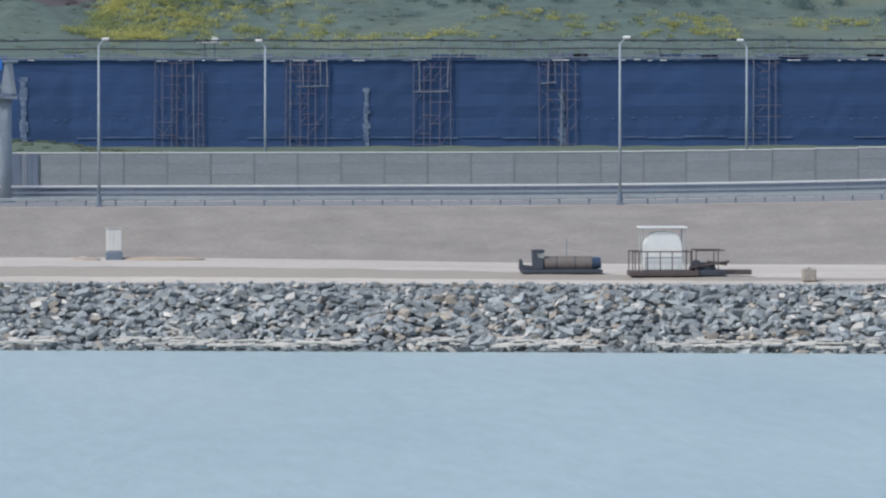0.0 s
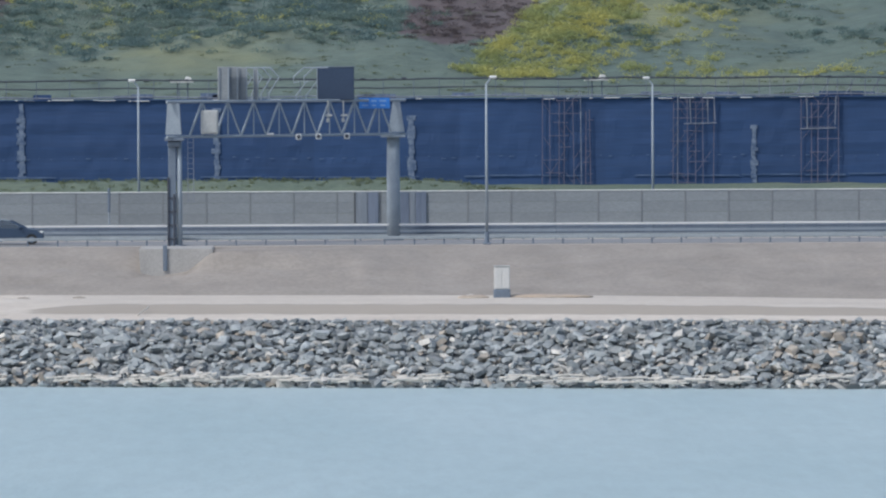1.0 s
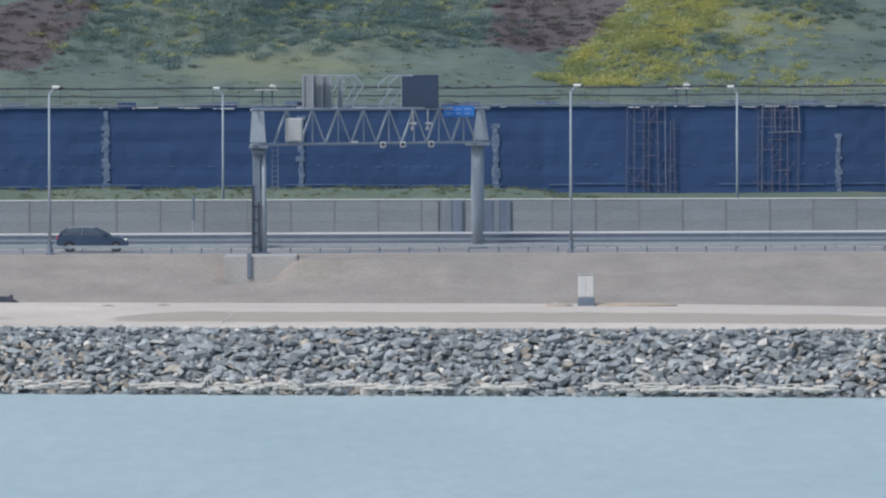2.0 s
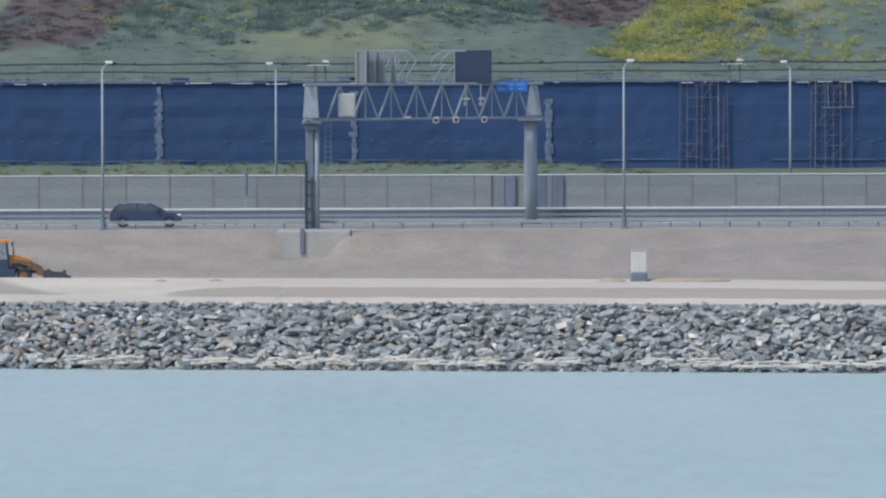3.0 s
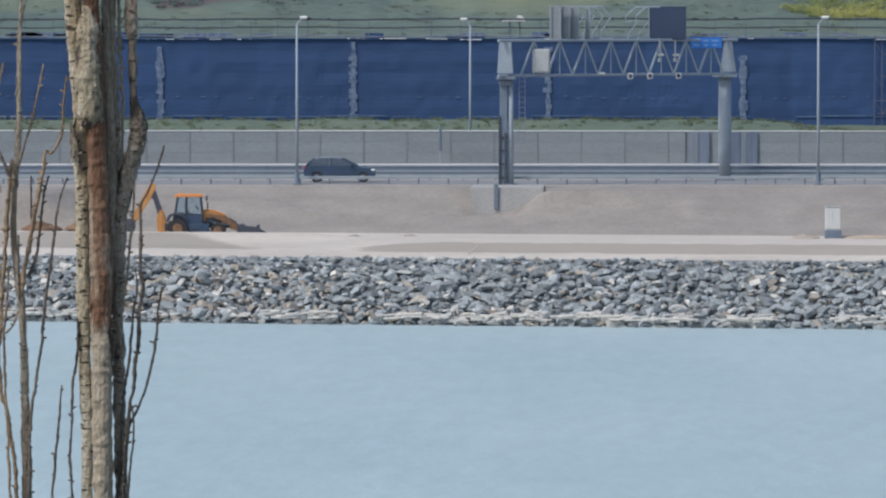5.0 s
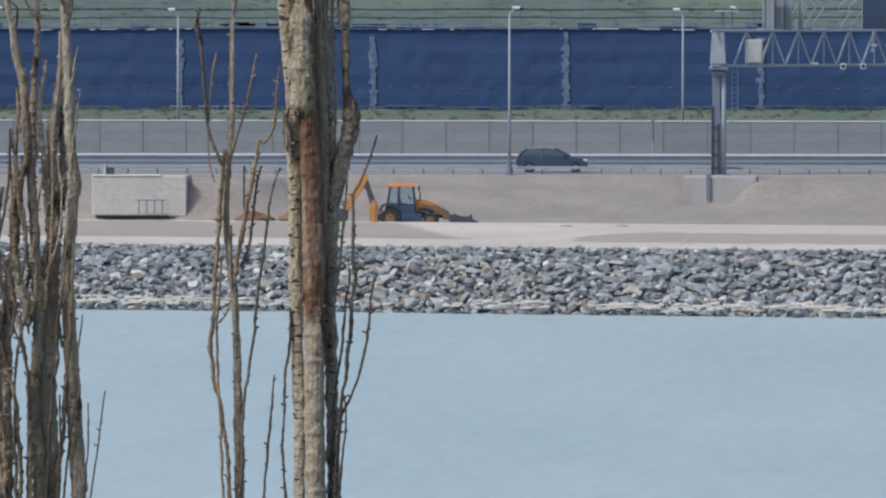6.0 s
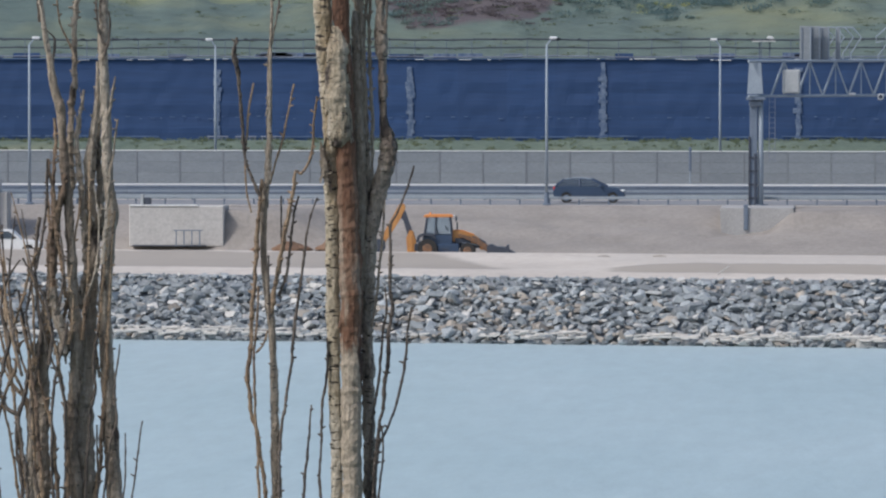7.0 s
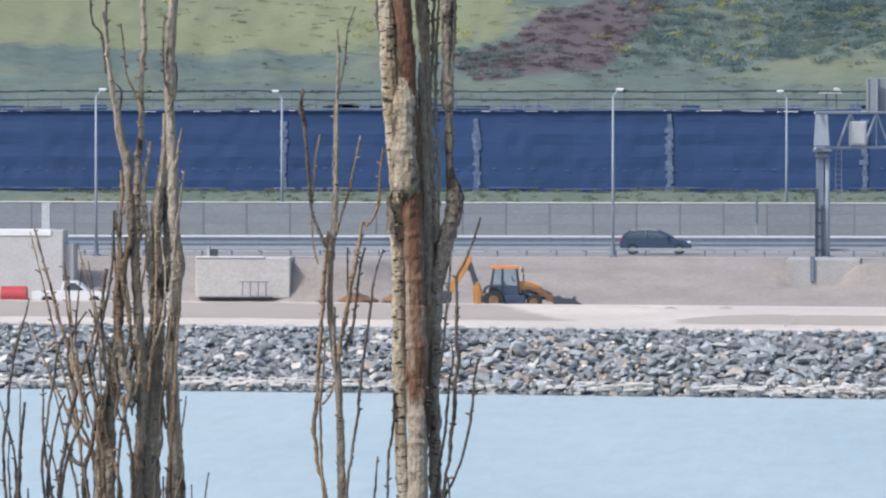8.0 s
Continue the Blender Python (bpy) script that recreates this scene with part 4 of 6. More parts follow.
# stacked trestles on the grass behind the noise barrier
for i, x in enumerate((-42.477, -40.604, -38.919)):
    t = thing("trestle", "low pale steel trestle on the grass behind the barrier", "trestle", x, 443.0, 9.55, group="trestles on the grass")
    part("rail", bar((-0.7, 0, 0.45), (0.7, 0, 0.45), 0.05), SCAFF, t)
    for s in (-0.6, -0.2, 0.25, 0.6):
        part("leg", bar((s, 0, -0.25), (s, 0, 0.45), 0.035), SCAFF, t)

# ---- things on the shore track ----
def kiosk():
    x, y = 12.571, 378.6
    z = ground_z(x, y)
    k = thing("utility_cabinet", "pale grey utility cabinet on a darker concrete plinth", "cabinet", x, y, z - 0.08)
    part("plinth", block(0, 0, 0.25, 0.94, 0.8, 0.60, 0.04), GALV_DARK, k, "dark grey plinth")
    body = part("body", block(0, 0, 1.19, 0.86, 0.64, 1.28, 0.03), CABINET_GREY, k)
    for s in (-0.212, 0.212):
        part("door", block(s, -0.332, 1.19, 0.40, 0.025, 1.14, 0.01), CABINET_GREY, body)
    part("roof", block(0, 0, 1.855, 0.92, 0.72, 0.05, 0.02), OFFWHITE, k)
    for dx, w, seed in ((2.6, 2.6, 1), (-1.6, 0.9, 2)):
        bm = bmesh.new()
        bmesh.ops.create_icosphere(bm, subdivisions=3, radius=1.0)
        for v in bm.verts:
            v.co = Vector((v.co.x * w, v.co.y * 0.7, max(-0.1, v.co.z * 0.15) * (1 + 0.5 * noise.noise((v.co.x * 3, v.co.y * 3, seed)))))
        h = part("sand_spill", bm, ORANGE_SOIL, smooth=True)
        h.location = (x + dx, y + 0.2, ground_z(x + dx, y) + 0.02)
        tagged(h, "low spill of orange sand beside the cabinet", "sand heap", "sand heaps")


kiosk()


def soil_heap(x, y, w, h, material, seed, label="small heap of dug brown soil"):
    bm = bmesh.new()
    bmesh.ops.create_icosphere(bm, subdivisions=3, radius=1.0)
    for v in bm.verts:
        k = 1 + 0.45 * noise.noise((v.co.x * 2.1 + seed, v.co.y * 2.1, v.co.z * 2.1))
        flat = max(0.0, v.co.z) ** 1.4
        v.co = Vector((v.co.x * w * k, v.co.y * w * 0.8 * k, h * flat * k - 0.1))
    ob = part("soil_heap", bm, material, smooth=True)
    ob.location = (x, y, ground_z(x, y))
    return tagged(ob, label, "soil heap", "soil heaps")


for i, (x, w, h) in enumerate(((-30.831, 0.8, 0.5), (-33.28, 1.15, 0.62), (-35.077, 0.75, 0.40), (-36.873, 0.6, 0.32), (-32.301, 0.6, 0.35), (-38.179, 0.5, 0.25))):
    soil_heap(x, 389.5, w, h, BROWN, i * 3.1)


def backhoe():
    """Backhoe loader, nose towards +x."""
    x, y = -24.08, 384.6
    j = thing("backhoe_loader", "yellow backhoe loader with dark cab parked on the track", "backhoe loader", x, y, ground_z(x, y) + 0.12, 2)
    part("chassis", block(0.55, 0, 0.78, 3.6, 0.75, 0.40, 0.06), DARK, j)
    # dark blue holds the shade on the machine's near side
    part("lower_cab", prism(((-0.95, 0.55), (-0.98, 1.25), (-0.62, 1.38), (0.72, 1.38), (0.78, 0.6)), 1.5, -0.75, 0.04), CAR_PAINT, j, "lower cab, dark blue-black as if in shade")
    for s in (-0.74, 0.74):
        for a, b in (((-0.88, s, 1.25), (-0.70, s * 0.95, 2.38)), ((-0.22, s, 1.35), (-0.20, s * 0.95, 2.38)), ((0.72, s, 1.35), (0.60, s * 0.95, 2.38))):
            part("cab_post", bar(a, b, 0.055, sides=6), DARK, j)
        part("window", prism(((-0.84, 1.32), (-0.69, 2.33), (-0.24, 2.33), (-0.26, 1.4)), 0.03, s * 0.985 - 0.015), CAB_GLASS, j, "side window")
        part("window", prism(((-0.18, 1.4), (-0.16, 2.33), (0.57, 2.33), (0.67, 1.4)), 0.03, s * 0.985 - 0.015), CAB_GLASS, j, "side window")
    part("windscreen", block(0.66, 0, 1.87, 0.03, 1.36, 0.95, 0.0, Matrix.Translation((0.12, 0, 0)) @ Matrix.Rotation(radians(-5), 4, "Y")), CAB_GLASS, j)
    part("seat", prism(((-0.25, 1.2), (-0.32, 1.95), (-0.18, 1.95), (-0.05, 1.42), (0.25, 1.38), (0.25, 1.2)), 0.5, -0.25, 0.03), DARK, j)
    part("roof", prism(((-0.92, 2.36), (-0.90, 2.46), (-0.70, 2.52), (0.62, 2.52), (0.80, 2.46), (0.80, 2.36)), 1.56, -0.78, 0.03), ORANGE_ROOF, j, "orange cab roof")
    part("bonnet", prism(((0.74, 0.95), (0.74, 1.60), (1.30, 1.58), (2.0, 1.34), (2.30, 1.10), (2.34, 0.8), (2.2, 0.75)), 0.98, -0.49, 0.04), YELLOW, j, "yellow engine bonnet")
    # sunlight on the bonnet, painted as a thin layer of brighter orange
    part("bonnet_top", prism(((0.78, 1.63), (1.30, 1.62), (1.98, 1.38), (1.98, 1.33), (1.30, 1.56), (0.78, 1.57)), 0.86, -0.43), ORANGE_ROOF, j, "bonnet top in brighter orange to look sunlit")
    part("grille", block(2.30, 0, 0.98, 0.06, 0.8, 0.34, 0.02), DARK, j)
    part("engine_side", block(1.35, -0.50, 1.02, 0.9, 0.04, 0.30, 0.01), DARK, j)
    part("steering_wheel", bar((0.36, -0.02, 1.72), (0.42, -0.02, 1.76), 0.17, sides=14), DARK, j)
    part("beacon", bar((-0.55, 0.3, 2.5), (-0.55, 0.3, 2.63), 0.07, 0.05, 10), ORANGE_ROOF, j)
    for s in (-0.55, 0.55):
        part("work_light", block(0.80, s, 2.41, 0.08, 0.18, 0.12, 0.02), LAMP_HEAD, j)
    part("step", block(0.30, -0.86, 0.55, 0.5, 0.22, 0.05, 0.01), DARK, j)
    part("exhaust", bar((1.0, 0.3, 1.45), (1.0, 0.3, 2.05), 0.04), DARK, j)
    for s in (-1, 1):
        part("mirror", block(0.95, s * 0.98, 2.25, 0.06, 0.12, 0.28, 0.02), DARK, j)
        w = part("rear_wheel", bar((-0.56, s * 0.62, 0.56), (-0.56, s * 1.06, 0.56), 0.56, sides=22), TYRE, j, "large rear tyre")
        part("hub", bar((-0.56, s * 1.05, 0.56), (-0.56, s * 1.09, 0.56), 0.30, 0.24, 16), DUSTY, w, "dusty orange wheel hub")
        w = part("front_wheel", bar((1.62, s * 0.62, 0.44), (1.62, s * 0.98, 0.44), 0.44, sides=20), TYRE, j, "smaller front tyre")
        part("hub", bar((1.62, s * 0.97, 0.44), (1.62, s * 1.01, 0.44), 0.25, 0.2, 16), DUSTY, w, "dusty orange wheel hub")
        part("fender", prism(((-1.22, 0.95), (-1.12, 1.30), (-0.72, 1.45), (-0.2, 1.40), (-0.05, 1.1), (-0.15, 1.1), (-0.35, 1.30), (-0.75, 1.33), (-1.02, 1.18), (-1.1, 0.95)), 0.36, 0.66 if s > 0 else -1.02, 0.015), DARK, j)
        part("loader_arm", prism(((1.05, 1.28), (1.15, 1.42), (2.3, 1.10), (3.0, 0.55), (2.98, 0.36), (2.7, 0.40), (2.1, 0.88)), 0.13, s * 0.6 - 0.065, 0.015), DUSTY if s < 0 else DARK, j, "loader lift arm")
        part("ram", bar((1.3, s * 0.48, 0.9), (2.6, s * 0.48, 0.72), 0.045), GALV, j)
        part("hose", bar((1.9, s * 0.55, 1.25), (2.65, s * 0.55, 0.86), 0.05), DARK, j)
    part("counter_block", prism(((2.30, 0.50), (2.30, 0.98), (2.62, 0.92), (2.75, 0.46)), 0.8, -0.4, 0.03), YELLOW, j)
    part("loader_bucket", prism(((2.75, 0.22), (2.72, 0.72), (3.0, 0.80), (3.25, 0.66), (3.8, 0.62), (3.86, 0.76), (3.98, 0.74), (4.0, 0.50), (4.35, 0.30), (4.3, 0.18), (2.9, 0.14)), 2.1, -1.05, 0.02), DARK, j, "dark front bucket")
    part("slew_frame", prism(((-1.55, 0.25), (-1.62, 1.15), (-1.42, 1.62), (-1.22, 1.55), (-1.05, 0.95), (-1.05, 0.30)), 0.7, -0.35, 0.03), YELLOW, j, "yellow rear slew frame")
    for s in (-0.8, 0.8):
        part("stabiliser", block(-1.32, s, 0.78, 0.18, 0.18, 1.2, 0.02), YELLOW, j)
        part("stabiliser_foot", block(-1.32, s, 0.14, 0.4, 0.36, 0.1, 0.02), DARK, j)
    part("boom", prism(((-1.32, 1.05), (-1.55, 1.35), (-1.95, 2.72), (-1.80, 2.86), (-1.66, 2.70), (-1.30, 1.60), (-1.18, 1.15)), 0.26, -0.13, 0.02), DARK, j, "dark swing boom")
    part("dipper", prism(((-1.66, 2.86), (-1.72, 3.10), (-1.98, 3.14), (-2.22, 2.72), (-3.06, 1.18), (-3.02, 0.86), (-2.80, 0.92), (-1.92, 2.30)), 0.30, -0.15, 0.02), YELLOW, j, "yellow dipper arm")
    part("boom_ram", bar((-1.35, 0.0, 1.75), (-1.92, 0.0, 2.38), 0.06), GALV_DARK, j)
    part("rear_bucket", prism(((-2.85, 1.05), (-3.25, 1.08), (-3.60, 0.65), (-3.70, 0.20), (-3.38, 0.08), (-3.0, 0.22), (-2.82, 0.6)), 0.7, -0.35, 0.03), DARK, j, "dark digging bucket")
    part("rear_frame", block(-1.15, 0, 0.62, 0.6, 0.8, 0.4, 0.04), DARK, j)
    # darkens the shaded area below the cab by its colour
    part("side_tank", block(0.52, -0.80, 0.60, 1.25, 0.24, 0.50, 0.05), CAR_PAINT, j, "side tank, dark blue as if in shade")
    rear = ("slew_frame", "stabiliser", "stabiliser_foot", "boom", "dipper", "boom_ram", "rear_bucket")
    for o in j.children:
        if o.name.split(".")[0] in rear:
            o.location.x -= 0.30
        elif o.name.split(".")[0] in ("rear_wheel", "fender"):
            o.location.x -= 0.12
    return j


backhoe()
marker = thing("marker_stake", "short dark marker stake in the dirt", "stake", -20.105, 383.5, ground_z(-21, 383.5))
part("stake", bar((0, 0, -0.1), (0, 0, 0.75), 0.03), DARK, marker)
part("flag", block(0, 0, 0.62, 0.12, 0.05, 0.3, 0.01), DARK, marker)


def portable_building():
    x0, x1, y = -42.632, -37.088, 391.5
    z = ground_z((x0 + x1) / 2, y) - 0.05
    b = thing("site_block", "long pale grey concrete block wall with a bright top edge", "concrete block", (x0 + x1) / 2, y, z)
    w = x1 - x0
    part("wall", block(0, 0.6, 1.18, w, 3.4, 2.36, 0.05), BLOCKWORK, b)
    part("cover", block(-0.75, -0.7, 2.39, w - 1.5, 0.95, 0.07, 0.02), WHITE, b, "white cover sheet on top")
    for s in (-1.5, 0.3, 1.7):
        part("seam", block(s, -1.104, 1.18, 0.03, 0.012, 2.2, 0.0), BLOCKWORK, b)
    part("dark_base_line", block(-0.4, -1.14, 0.04, w - 1.2, 0.08, 0.08, 0.02), DARK, b)
    r = thing("starter_bars", "row of thin steel starter bars joined by a top bar", "steel bars", x0 + 2.8, y - 1.55, z + 0.05)
    for i in range(4):
        part("bar", bar((i * 0.46, 0, -0.05), (i * 0.46, 0, 0.9), 0.035), GALV_DARK, r)
    part("top_bar", bar((-0.15, 0, 0.9), (1.55, 0, 0.9), 0.03), GALV_DARK, r)
    d = thing("generator", "small dark generator standing on the pale block", "generator", -41.589, y - 0.7, z + 2.425)
    part("housing", block(0, 0, 0.22, 0.42, 0.5, 0.4, 0.04), DARK, d)
    part("frame", block(-0.30, 0, 0.32, 0.16, 0.6, 0.62, 0.02), OFFWHITE, d)


portable_building()


def pickup():
    x, y = -49.708, 389.0
    c = thing("pickup_truck", "white pickup truck parked beside the site cabin", "pickup truck", x, y, ground_z(x, y))
    body = [(-2.3, 0.45), (-2.3, 1.0), (-0.5, 1.02), (0.9, 1.02), (1.9, 0.92), (2.1, 0.70), (2.1, 0.42), (1.75, 0.40), (1.62, 0.72), (1.2, 0.72), (1.05, 0.40), (-1.0, 0.40), (-1.15, 0.72), (-1.6, 0.72), (-1.75, 0.42)]
    part("body", prism(body, 1.7, -0.85, 0.04), WHITE, c)
    part("cab", prism(((-0.6, 1.0), (-0.5, 1.58), (0.35, 1.6), (1.0, 1.0)), 1.5, -0.75, 0.05), WHITE, c)
    for s in (-0.76, 0.76):
        part("window", prism(((-0.42, 1.08), (-0.36, 1.5), (0.28, 1.5), (0.74, 1.08)), 0.02, s - 0.01), GLASS, c, "dark side window")
    for s in (-1, 1):
        for px in (-1.38, 1.4):
            w = part("wheel", bar((px, s * 0.62, 0.36), (px, s * 0.86, 0.36), 0.37, sides=18), TYRE, c)
            part("rim", bar((px, s * 0.855, 0.36), (px, s * 0.87, 0.36), 0.2, sides=12), GALV, w)
        part("headlight", block(2.03, s * 0.65, 0.78, 0.16, 0.3, 0.16, 0.03), LAMP_HEAD, c)
    r = thing("red_tank", "red site tank beside the white pickup", "tank", -53.04, 388.4, ground_z(-52, 388.4))
    part("shell", bar((-0.75, 0, 0.75), (0.75, 0, 0.75), 0.55, sides=20), RED, r, smooth=False)
    for s in (-0.5, 0.5):
        part("cradle", block(s, 0, 0.16, 0.14, 0.9, 0.36, 0.02), DARK, r)
    h = thing("site_cabin", "tall pale grey site cabin with a white roof band", "cabin", -52.533, 394.0, ground_z(-53, 393.5) - 0.2)
    part("wall_body", block(-0.5, 0, 2.1, 4.6, 2.4, 4.2, 0.05), PALE_CONCRETE, h)
    part("roof_band", block(-0.9, -0.02, 4.05, 4.0, 2.5, 0.36, 0.03), WHITE, h)
    part("flue", block(0.65, 0, 5.0, 0.5, 0.5, 1.6, 0.03), OFFWHITE, h, "pale square flue")
    part("side_duct", block(2.0, 0.0, 1.7, 0.8, 1.8, 3.4, 0.05), CONCRETE, h)


pickup()


def tank_trailer():
    x, y = 36.311, 362.6
    z = ground_z(x, y)
    t = thing("tank_trailer", "low brown cylindrical tank on a dark skid", "tank", x, y, z)
    part("skid", block(0, 0, 0.10, 4.4, 1.3, 0.2, 0.03), DARK, t)
    part("tank", bar((-0.95, 0, 0.52), (1.65, 0, 0.52), 0.40, sides=20), TANK_BROWN, t, "long dull brown tank", smooth=False)
    part("end_cap", bar((1.6, 0, 0.52), (2.15, 0, 0.56), 0.36, 0.30, 16), CAR_PAINT, t, "dark blue end cap")
    part("operator_frame", prism(((-1.55, 0.2), (-1.6, 1.28), (-0.95, 1.28), (-0.95, 1.12), (-1.35, 1.1), (-1.3, 0.85), (-1.0, 0.8), (-1.0, 0.2)), 0.9, -0.45, 0.03), DARK, t)
    part("control_panel", block(-1.12, -0.3, 0.98, 0.30, 0.1, 0.26, 0.02), OFFWHITE, t)
    part("front_bracket", prism(((-2.3, 0.2), (-2.28, 0.75), (-2.15, 0.75), (-2.1, 0.45), (-1.5, 0.4), (-1.5, 0.2)), 0.7, -0.35, 0.02), DARK, t)
    part("aerial", bar((0.28, 0, 0.85), (0.28, 0, 1.85), 0.022), GALV_DARK, t)
    for s in (-0.3, 0.7):
        part("strap", bar((s, 0, 0.52), (s + 0.06, 0, 0.52), 0.415, sides=20), DARK, t)


def pump_raft():
    x, y = 42.876, 361.4
    z = ground_z(x, y) + 0.02
    r = thing("pump_platform", "rusty steel pump platform with rails and a white tank", "platform", x, y, z)
    part("deck", block(-1.15, 0, 0.14, 3.7, 2.0, 0.28, 0.03), DECK, r)
    part("deck", block(1.4, 0, 0.16, 1.6, 1.6, 0.30, 0.03), DARK, r)
    part("tail_beam", block(2.85, 0, 0.18, 1.6, 0.8, 0.26, 0.03), DECK, r)
    for yy in (-0.95, 0.95):
        for px in (-2.9, -2.55, -2.1, -1.4, -0.75, 0.25):
            part("rail_post", bar((px, yy, 0.25), (px, yy, 1.32), 0.032, sides=6), DECK, r)
        part("hand_rail", bar((-2.95, yy, 1.32), (0.3, yy, 1.32), 0.035, sides=6), DECK, r)
        for px in (0.55, 1.75):
            part("rail_post", bar((px, yy, 0.25), (px, yy, 1.38), 0.032, sides=6), DECK, r)
        part("hand_rail", bar((0.5, yy, 1.38), (2.1, yy, 1.38), 0.035, sides=6), DECK, r)
    tank = part("white_tank", prism(((-2.2, 0.3), (-2.2, 1.7), (-1.95, 2.22), (-1.6, 2.40), (-0.7, 2.40), (-0.35, 2.22), (-0.15, 1.7), (-0.15, 0.3)), 1.3, -0.65, 0.05), WHITE, r, "white rounded tank")
    part("tank_band", block(-1.18, -0.66, 1.0, 2.02, 0.03, 0.05, 0.0), GALV, tank)
    for px in (-2.35, -0.05):
        for yy in (-0.7, 0.7):
            part("canopy_post", bar((px, yy, 0.3), (px, yy, 2.6), 0.035, sides=6), OFFWHITE, r)
    part("canopy", block(-1.2, 0, 2.63, 2.6, 1.7, 0.08, 0.02), WHITE, r, "thin white canopy")
    part("engine", prism(((0.3, 0.3), (0.35, 0.55), (1.0, 0.72), (1.6, 0.70), (1.7, 0.4), (1.7, 0.3)), 0.8, -0.4, 0.03), DARK, r)
    part("valve_wheel", bar((0.6, -0.5, 0.62), (0.6, -0.56, 0.62), 0.26, sides=14), DARK, r)
    part("pipe", bar((0.2, -0.6, 0.42), (2.4, -0.6, 0.78), 0.06), DECK, r)
    part("pipe", bar((1.2, -0.5, 0.75), (2.3, -0.4, 0.62), 0.08), DECK, r)
    bl = thing("concrete_weight", "small dark weathered concrete block on the track", "concrete block", 49.18, 357.6, ground_z(50, 357.6))
    part("block", block(0, 0, 0.34, 0.72, 0.7, 0.68, 0.06), SPOIL, bl)
    part("lifting_eye", bar((-0.1, 0, 0.7), (0.1, 0, 0.7), 0.03), DARK, bl)


tank_trailer()
pump_raft()
# a few loose bits on the track
for i, (x, s) in enumerate(((-7.484, 8.0), (-11.323, 21.0), (-14.522, 21.5), (10.917, 24.0))):
    y = shore(x) + s
    st = thing("dropped_stake" if i == 0 else "dropped_stone", "pale wooden stake lying on the terrace edge" if i == 0 else "dark loose stone on the pale dirt", "stake" if i == 0 else "stone", x, y, ground_z(x, y))
    if i == 0:
        part("stake", bar((-0.3, 0, 0.02), (0.3, 0.9, 0.45), 0.035), DRIFT, st)
    else:
        bm = bmesh.new()
        bmesh.ops.create_icosphere(bm, subdivisions=1, radius=0.22)
        for v in bm.verts:
            v.co = Vector((v.co.x * 2.2, v.co.y, v.co.z * 0.6)) * (1 + 0.4 * noise.noise(v.co * 5))
        part("stone", bm, SPOIL if i < 3 else WHITE, st)

# ---- scrub and tufts on the hillside ----
def scatter(name, label, category, material, spots, leaves, size, seed):
    """Clumps of small upright leaf blades: spots are (x, y, radius, height)."""
    r = np.random.RandomState(seed)
    centre = np.repeat(np.array(spots)[:, :2], leaves, axis=0)
    zs = np.repeat(np.array([ground_z(s[0], s[1]) for s in spots]), leaves)
    rad = np.repeat(np.array(spots)[:, 2], leaves)
    hei = np.repeat(np.array(spots)[:, 3], leaves)
    k = len(centre)
    d = r.normal(size=(k, 3))
    d /= np.linalg.norm(d, axis=1)[:, None]
    d *= (r.rand(k) ** 0.4)[:, None]
    lump = 0.75 + 0.5 * r.rand(k)
    c = np.stack([centre[:, 0] + d[:, 0] * rad * lump, centre[:, 1] + d[:, 1] * rad * lump, zs + hei * (0.38 + 0.62 * d[:, 2]) * lump], axis=1)
    a = r.normal(size=(k, 3))
    a /= np.linalg.norm(a, axis=1)[:, None]
    b = np.cross(a, r.normal(size=(k, 3)))
    b /= np.linalg.norm(b, axis=1)[:, None]
    s = (size * (0.6 + 0.8 * r.rand(k)))[:, None]
    quad = np.stack([c - a * s, c + b * s * 0.6, c + a * s, c - b * s * 0.6], axis=1).reshape(-1, 3)
    me = bpy.data.meshes.new(name)
    me.from_pydata(quad.tolist(), [], np.arange(4 * k).reshape(-1, 4).tolist())
    me.materials.append(material)
    return tagged(new(name, me), label, category, kind="stuff")


def zone_spots(count, seed, keep, radius, height):
    r = random.Random(seed)
    out = []
    while len(out) < count:
        x, y = r.uniform(-62, 84), r.uniform(515, 552)
        h = (y - 519) / 24
        if r.random() < keep(x, h):
            k = r.uniform(*radius)
            out.append((x, y, k, k * r.uniform(*height)))
    return out


def patchy(x, h, s=0.16, off=0.0):
    return smooth_step(0.42, 0.62, 0.5 + 0.5 * noise.noise((x * s + off, h * 24 * s, off)))


def dark_zone(x, h):
    if h < 0.14:
        return 0.0
    mid = smooth_step(-25, -21, x) * (1 - smooth_step(11, 16, x)) * smooth_step(0.24, 0.42, h + 0.14 * noise.noise((x * 0.2, 0, 1)))
    bushes = 0.6 * smooth_step(-38, -35, x) * (1 - smooth_step(-30, -28, x)) * smooth_step(0.1, 0.2, h) * (1 - smooth_step(0.4, 0.55, h)) * patchy(x, h, 0.25, 7.0)
    right = smooth_step(22, 30, x) * smooth_step(0.25, 0.5, h) * patchy(x, h, 0.10, 3.0) * 0.8
    return mid * (0.35 + 0.65 * patchy(x, h)) * (1 - 0.85 * brown_zone(x, h)) + right + bushes


